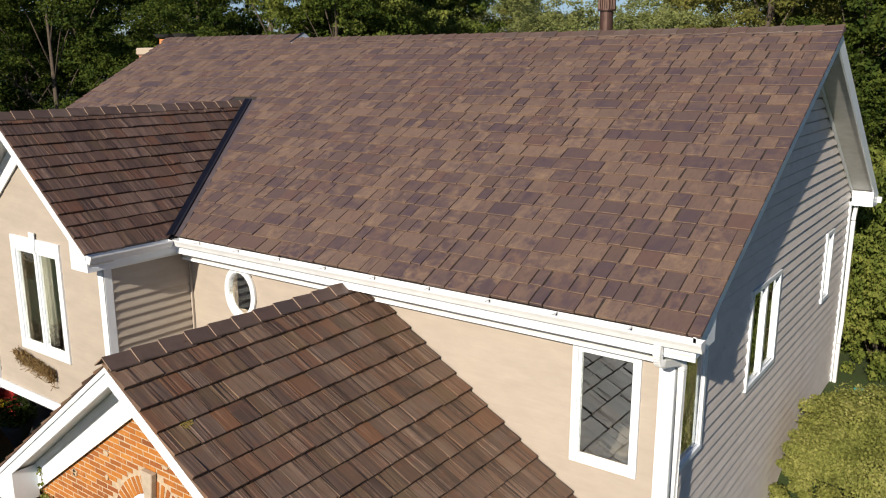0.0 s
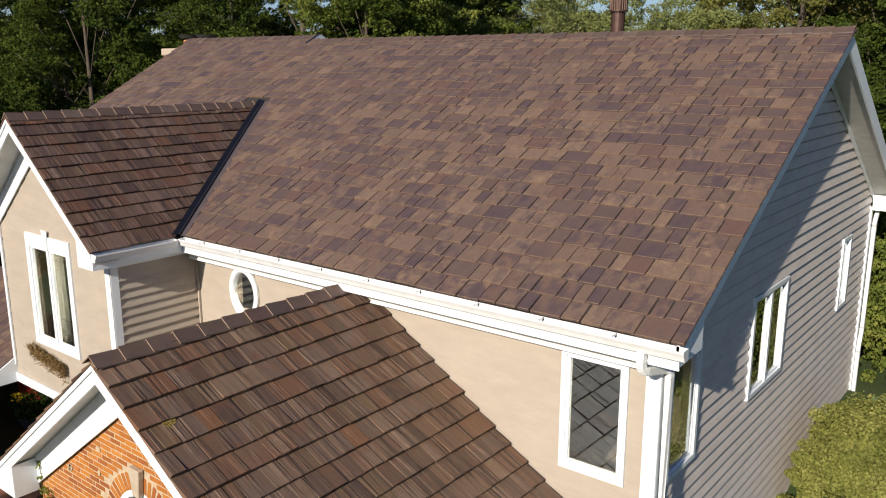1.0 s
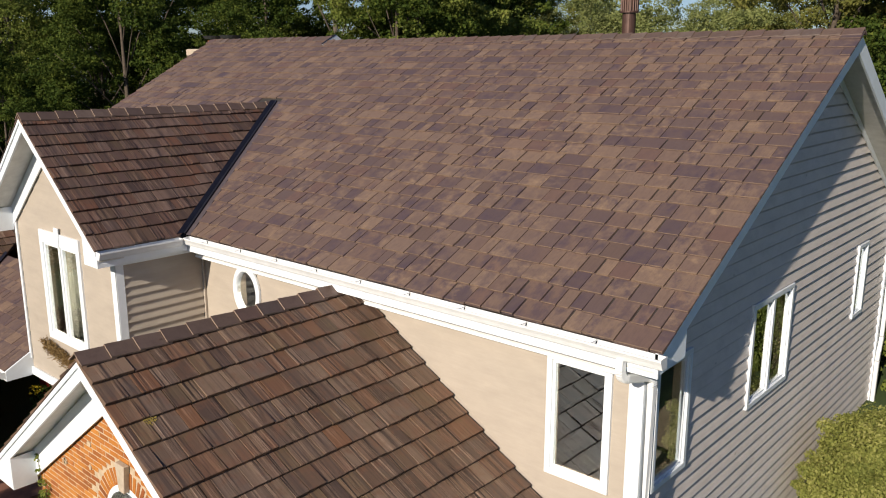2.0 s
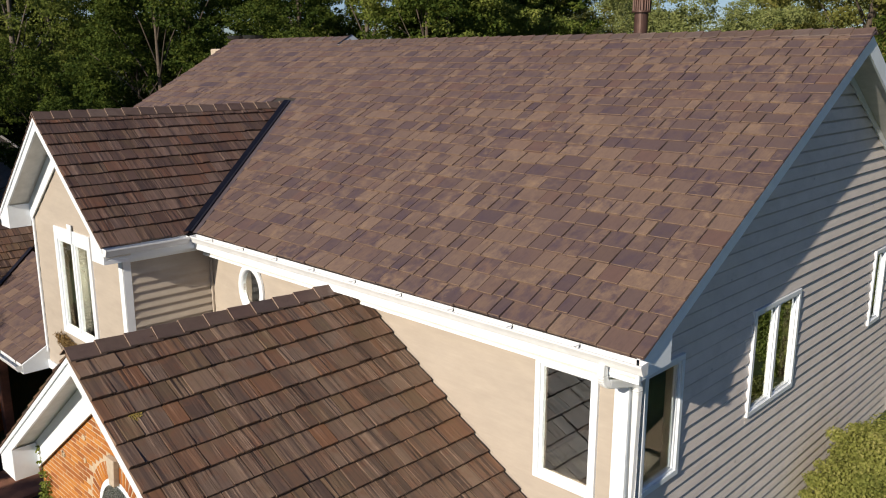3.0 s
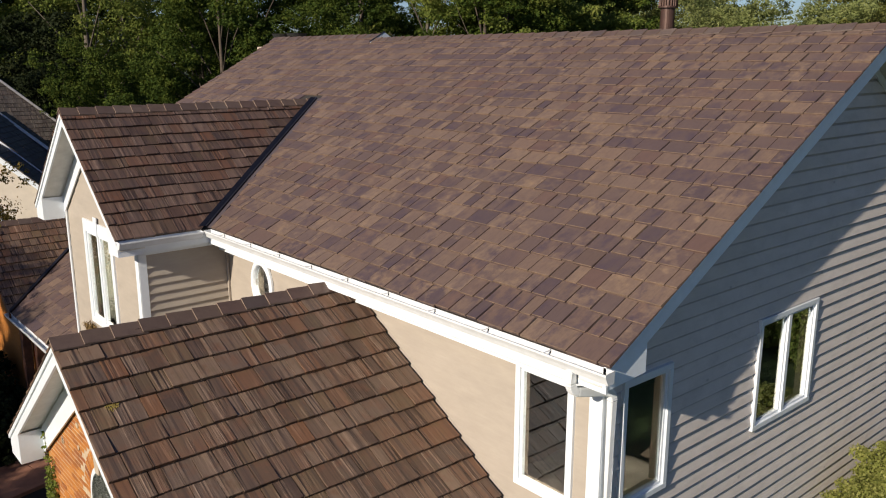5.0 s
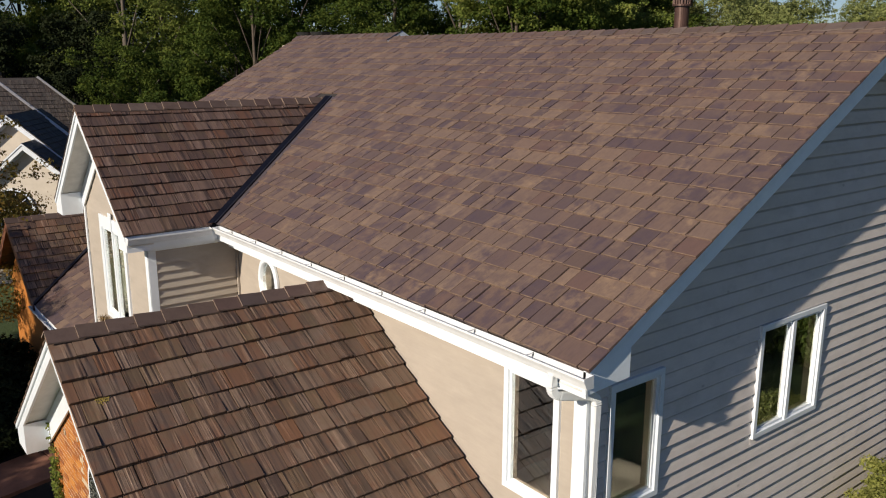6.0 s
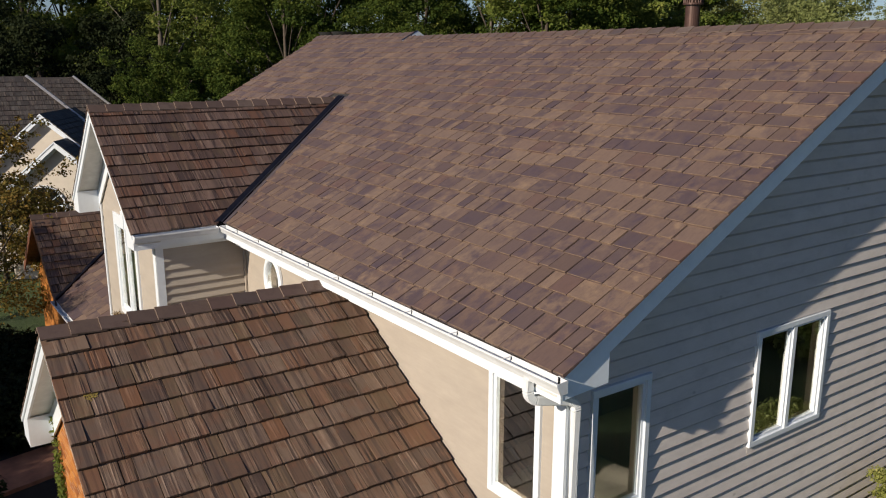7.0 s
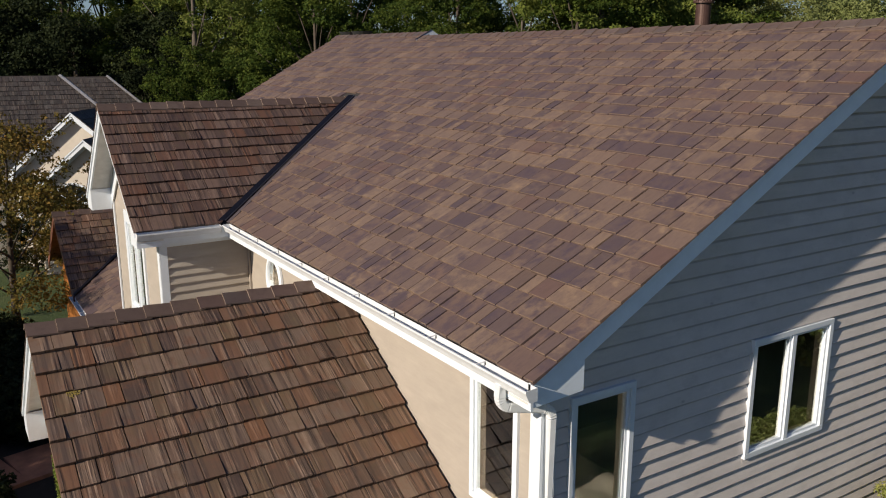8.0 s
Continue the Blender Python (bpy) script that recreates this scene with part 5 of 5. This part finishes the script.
straw("dead_vine", 1300, -10.75, -9.65, 2.72, 3.2, -1.53, "tangle of dry brown vine below the wing window")

bm = bm_new()
rng = random.Random(3)
slope_turn = Matrix.Rotation(math.atan(LS), 4, "Y")
for _ in range(260):
    s, y = rng.gauss(0, 0.055), rng.gauss(0, 0.035)
    x = -3.48 + s * la
    z = LZ - LS * (x - LX) + 0.03
    bmesh.ops.create_icosphere(bm, subdivisions=1, radius=rng.uniform(0.003, 0.008), matrix=Matrix.Translation((x, -3.54 + y, z)) @ slope_turn @ Matrix.Diagonal((1.6, 1.2, 0.22, 1)))
tagged(part("lichen", bm, M_MOSS), "patch of yellow lichen on the low roof", "lichen", kind="stuff")


def ivy():
    """A few trails of leaves climbing beside the eave return of the brick front."""
    rng = np.random.default_rng(61)
    x, z = LX - 2.12, 3.1
    t = thing("ivy", Matrix.Translation((x, -3.52, z)), "green ivy climbing the corner of the brick front", "climbing plant")
    bm = bm_new()
    trails = [[(x + dx * k + 0.03 * math.sin(5 * k + dx * 30), -3.53 - 0.015 * k, z - 1.3 + 1.3 * top * k) for k in np.linspace(0, 1, 9)] for dx, top in ((0.0, 1.02), (0.09, 0.75), (0.2, 0.5), (-0.12, 0.55))]
    for tr in trails:
        tube(bm, tr, [0.008 - 0.0006 * i for i in range(9)], 5)
    part("stems", bm, M_BARK, t)
    lobes = [(p, (0.05 + 0.05 * (1 - i / 8), 0.05, 0.08)) for tr in trails for i, p in enumerate(tr)]
    V, F = leaves(rng, lobes, 900, 0.05)
    me = bpy.data.meshes.new("foliage")
    me.from_pydata(V.tolist(), [], F.tolist())
    me.materials.append(M_LEAF)
    ob = tagged(new("foliage", me), kind="stuff")
    ob.parent = t
    ob.matrix_parent_inverse = t.matrix_basis.inverted()


ivy()


def bed():
    b = thing("bed", Matrix.Translation((-1.2, 1.6, 2.6)), "made bed with pale rumpled bedding inside the corner room", "bed")
    bm = bm_new()
    box(bm, -2.1, -0.45, 0.5, 2.5, 2.6, 2.72)
    part("bed_base", bm, M_WOOD, b)
    bm = bm_new()
    bmesh.ops.create_grid(bm, x_segments=30, y_segments=30, size=1.0, matrix=Matrix.LocRotScale((-1.27, 1.5, 3.1), None, (0.86, 1.05, 1)))
    for v in bm.verts:
        e = max(abs(v.co.x + 1.27) / 0.86, abs(v.co.y - 1.5) / 1.05)
        v.co.z = 2.86 - 0.2 * max(0, e - 0.8) / 0.2 + 0.05 * noise.noise(v.co * 2.5) + 0.02 * noise.noise(v.co * 9)
    part("bedding", bm, M_CLOTH, b, "pale rumpled bedding", smooth=True)


bed()


def curtain(x0, x1, y, z0, z1, m_label):
    c = thing("curtain", Matrix.Translation(((x0 + x1) / 2, y, z0)), m_label, "curtain")
    bm = bm_new()
    n = 40
    top, bot = [], []
    for i in range(n + 1):
        x = x0 + (x1 - x0) * i / n
        o = 0.035 * math.sin(i * 1.15)
        top.append(bm.verts.new((x, y + o, z1)))
        bot.append(bm.verts.new((x, y + o * 1.4, z0)))
    for i in range(n):
        bm.faces.new((top[i], top[i + 1], bot[i + 1], bot[i]))
    ob = part("fabric", bm, M_CURTAIN, c, smooth=True)
    md = ob.modifiers.new("thick", "SOLIDIFY")
    md.thickness = 0.004


curtain(-10.5, -10.1, -1.2, 3.0, 5.15, "pale curtain drawn aside behind the wing window")
curtain(-9.62, -9.3, -1.2, 3.0, 5.15, "pale curtain drawn aside behind the wing window")


# ---- garden ----
def path_slabs():
    p = thing("garden_path", Matrix.Translation((-11, -4, 0)), "curving red-brown paved garden path", "path", kind="structure")
    rng = random.Random(12)
    for k in range(6):
        t = k / 5
        c = Vector((-11.9 + 1.1 * t + 1.2 * t * t, -1.9 - 6.5 * t, 0))
        d = Vector((1.1 + 2.4 * t, -6.5, 0)).normalized()
        n = Vector((-d.y, d.x, 0))
        for j in range(1):
            w = 1.35
            q = c
            bm = bm_new()
            h = ground_height(q.x, q.y) + 0.1 + rng.uniform(-0.004, 0.004)
            a, b = d * 0.66, n * (w / 2 - 0.006)
            prism(bm, [(*(q + u * a + v * b).xy, h) for u, v in ((-1, -1), (1, -1), (1, 1), (-1, 1))], (0, 0, -0.08))
            part("paving_slab", bm, M_PATH, p)


path_slabs()


# dark sheet added over the lawn where heavy shade falls
def mulch_bed():
    ax, ay = [-19.4 + 0.5 * i for i in range(24)], [-8.6 + 0.5 * i for i in range(14)]
    bm = bm_new()
    edge = lambda x, y: Vector((x + 0.35 * noise.noise((x * 0.4, y * 0.4, 1)), y + 0.35 * noise.noise((x * 0.4, y * 0.4, 7)), 0))
    g = [[bm.verts.new((*edge(x, y).xy, ground_height(x, y) + 0.035 + 0.03 * noise.noise((x * 2.3, y * 2.3, 0)))) for x in ax] for y in ay]
    for j in range(len(ay) - 1):
        for k in range(len(ax) - 1):
            bm.faces.new((g[j][k], g[j][k + 1], g[j + 1][k + 1], g[j + 1][k]))
    r = bmesh.ops.extrude_face_region(bm, geom=list(bm.faces))
    bmesh.ops.translate(bm, verts=[v for v in r["geom"] if isinstance(v, bmesh.types.BMVert)], vec=(0, 0, -0.12))
    tagged(part("mulch_bed", bm, M_BED_SHADE), "near-black bed sheet standing in for deep shade on the ground", "planting bed", kind="structure")


mulch_bed()


def urn_planter():
    x, y = -12.75, -0.8
    z0 = ground_height(x, y)
    u = thing("urn_planter", Matrix.Translation((x, y, z0)), "dark urn planter with yellow flowers in the porch", "planter")
    bm = bm_new()
    tube(bm, [(x, y, z0 + h) for h in (-0.02, 0.06, 0.12, 0.3, 0.62, 0.9, 1.0, 1.04)], [0.2, 0.2, 0.09, 0.08, 0.13, 0.26, 0.3, 0.27], 20)
    part("urn", bm, M_BLACK, u, smooth=True)
    rng = np.random.default_rng(5)
    for nm, mat, lobes, n, size in (("foliage", M_LEAF_DARK, [((x, y, z0 + 1.25), (0.38, 0.38, 0.3))], 900, 0.08), ("flowers", M_LEAF_YELLOW, [((x - 0.18, y - 0.2, z0 + 1.45), (0.16, 0.14, 0.1))], 60, 0.06)):
        V, F = leaves(rng, lobes, n, size)
        me = bpy.data.meshes.new(nm)
        me.from_pydata(V.tolist(), [], F.tolist())
        me.materials.append(mat)
        ob = tagged(new(nm, me), kind="stuff")
        ob.parent = u
        ob.matrix_parent_inverse = u.matrix_basis.inverted()


urn_planter()


def plastic_tub():
    x, y = 0.78, 9.0
    z0 = ground_height(x, y)
    m = Matrix.Translation((x, y, z0)) @ Matrix.Rotation(radians(25), 4, "Z")
    tub = thing("plastic_tub", m, "teal plastic garden tub with a lid on the lawn", "tub")
    bm = bm_new()
    v = box(bm, -0.12, 0.12, -0.16, 0.16, -0.01, 0.26)
    for q in v:
        if q.co.z < 0.1:
            q.co.x, q.co.y = q.co.x * 0.84, q.co.y * 0.88
    bevel_all(bm, 0.03, 3)
    bmesh.ops.transform(bm, matrix=m, verts=bm.verts)
    part("body", bm, M_TEAL, tub)
    bm = bm_new()
    box(bm, -0.13, 0.13, -0.17, 0.17, 0.25, 0.29)
    bevel_all(bm, 0.016, 3)
    bmesh.ops.transform(bm, matrix=m, verts=bm.verts)
    part("lid", bm, M_TEAL, tub)


plastic_tub()


# ---- the house beyond the garden ----
def neighbour():
    nb = thing("neighbour_house", Matrix.Translation((-31, -2, 0)), "cream house with weathered grey shake hip roof and white trim", "house")

    def hip(name, ridge_a, ridge_b, zr, sl, half, seed):
        """A hip roof along y from ridge_a to ridge_b at x."""
        x, ya, yb = ridge_a[0], ridge_a[1], ridge_b
        ze = zr - sl * half
        c = math.cos(math.atan(sl))
        e = [(x + half, ya - half, ze), (x + half, yb + half, ze), (x - half, yb + half, ze), (x - half, ya - half, ze)]
        r = [(x, ya, zr), (x, yb, zr)]
        bm = bm_new()
        v = [bm.verts.new(q) for q in e + r]
        for f in ((0, 1, 5, 4), (1, 2, 5), (2, 3, 4, 5), (3, 0, 4), (3, 2, 1, 0)):
            bm.faces.new([v[i] for i in f])
        roof = part(name, bm, M_SHAKE_GREY, nb, "weathered grey shake hip roof")
        rows_ = [(k * 0.24, 0.24) for k in range(int(half / c / 0.24))]
        lay_shingles(roof, roof_pose((x + half, 0, ze), (0, 1, 0), (-c, 0, c * sl)), rows_, lambda s: [(ya - half + s * c, yb + half - s * c)], (0.14, 0.2, 0.26), 0.03, M_SHAKE_GREY, seed=seed)
        lay_shingles(roof, roof_pose((0, yb + half, ze), (-1, 0, 0), (0, -c, c * sl)), rows_, lambda s: [(-x - half + s * c, -x + half - s * c)], (0.14, 0.2, 0.26), 0.03, M_SHAKE_GREY, seed=seed + 1)
        for q in ((r[1], e[1]), (r[0], e[0])):
            a, b = Vector(q[1]), Vector(q[0])
            n_ = int((b - a).length / 0.3)
            for k in range(n_):
                bm = bm_new()
                p = a + (b - a) * (k / n_)
                d = (b - a).normalized()
                s_ = d.cross(Vector((0, 0, 1))).normalized() * 0.14
                o = Vector((0, 0, 0.05))
                prism(bm, [p - s_, p + o, p + s_, p + s_ + d * 0.33 - o * 0.3, p + d * 0.33 + o * 0.7, p - s_ + d * 0.33 - o * 0.3][:3], d * 0.33)
                part("hip_cap", bm, M_CAP_PALE, roof)
        bm = bm_new()
        box(bm, x - half + 0.4, x + half - 0.4, ya - half + 0.4, yb + half - 0.4, -0.3, ze + 0.05)
        part("wall", bm, M_STUCCO, nb, "cream stucco wall")
        return roof

    hip("roof", (-31.5, -9.0), 0.45, 7.22, 1.05, 2.7, 31)
    hip("roof_back", (-36.0, -3.0), 3.1, 7.05, 1.05, 2.6, 33)

    def front_gable(xf, yc, za, sl, half, depth, seed):
        before = list(nb.children)
        Pn = lambda u, n, z: Vector((xf + n, u, z))
        c = math.cos(math.atan(sl))
        for sgn in (1, -1):
            q = deck("roof_gable", [(xf + 0.3, yc, za), (xf - depth, yc, za), (xf - depth, yc + sgn * half, za - sl * half), (xf + 0.3, yc + sgn * half, za - sl * half)], 0.06, M_SHAKE_GREY, nb, "weathered grey shake gable roof")
            if sgn > 0:
                lay_shingles(q, roof_pose((0, yc + half, za - sl * half), (-1, 0, 0), (0, -c, c * sl)), [(k * 0.24, 0.24) for k in range(int(half / c / 0.24))], lambda s: [(-xf - 0.32, -xf + depth)], (0.14, 0.2, 0.26), 0.03, M_SHAKE_GREY, seed=seed)
        gable_trim(nb, Pn, yc, za, sl, half, 0.3, half - 0.3, face=0.22, frieze=0.12)
        wall_core("wall", Pn, yc - half + 0.3, yc + half - 0.3, -0.3, za - sl * (half - 0.3) - 0.1, [], M_STUCCO, nb, gable=(yc, za - 0.2), label="cream stucco gable wall")
        spin = Matrix.Translation((-28, 0.3, 0)) @ Matrix.Rotation(radians(-30), 4, 'Z') @ Matrix.Translation((28, -0.3, 0))
        for ob in nb.children:
            if ob not in before:
                ob.matrix_basis = spin @ ob.matrix_basis
        return lambda u, n, z: spin @ Pn(u, n, z)

    p1 = front_gable(-27.9, 0.33, 5.98, 0.88, 2.7, 3.5, 35)
    p2 = front_gable(-26.6, 1.2, 5.1, 0.88, 2.3, 1.5, 37)
    # arched window and entry under the small gable
    bm = bm_new()
    cy, r = 0.55, 0.75
    prism(bm, [p2(cy + r * math.cos(math.pi * i / 20), 0.03, 2.75 + r * math.sin(math.pi * i / 20)) for i in range(21)] + [p2(cy - r, 0.03, 1.3), p2(cy + r, 0.03, 1.3)], p2(0, 0.03, 0) - p2(0, 0, 0))
    win = part("window", bm, M_WHITE, nb, "white arched window with glazing bars")
    bm = bm_new()
    k = r - 0.07
    prism(bm, [p2(cy + k * math.cos(math.pi * i / 20), 0.062, 2.75 + k * math.sin(math.pi * i / 20)) for i in range(21)] + [p2(cy - k, 0.062, 1.36), p2(cy + k, 0.062, 1.36)], p2(0, 0.006, 0) - p2(0, 0, 0))
    part("pane", bm, M_DARKGLASS, win)
    for a in range(1, 5):
        t = math.pi * a / 5
        bm = bm_new()
        tube(bm, [p2(cy, 0.075, 2.75), p2(cy + k * math.cos(t), 0.075, 2.75 + k * math.sin(t))], [0.012, 0.012], 5)
        part("glazing_bar", bm, M_WHITE, win)
    for u0 in (cy - 0.4, cy, cy + 0.4):
        bm = bm_new()
        quad_box(bm, p2, u0 - 0.015, u0 + 0.015, 0.068, 0.085, 1.36, 2.75)
        part("glazing_bar", bm, M_WHITE, win)
    bm = bm_new()
    quad_box(bm, p2, cy - 0.8, cy + 0.8, 0.06, 0.1, 2.68, 2.78)
    part("transom", bm, M_WHITE, win)
    for cy2 in (-1.6,):
        window_unit(nb, p1, cy2 - 0.5, cy2 + 0.5, 1.0, 2.6, lights=2, casing=0.09, label="white window of the cream house")


M_CAP_PALE = plain_mat("weathered_hip_cap", (0.62, 0.58, 0.54), 0.8, 0.25, 9.0)
M_DARKGLASS = plain_mat("dark_window_glass", (0.012, 0.014, 0.016), 0.06, 0.1)
neighbour()
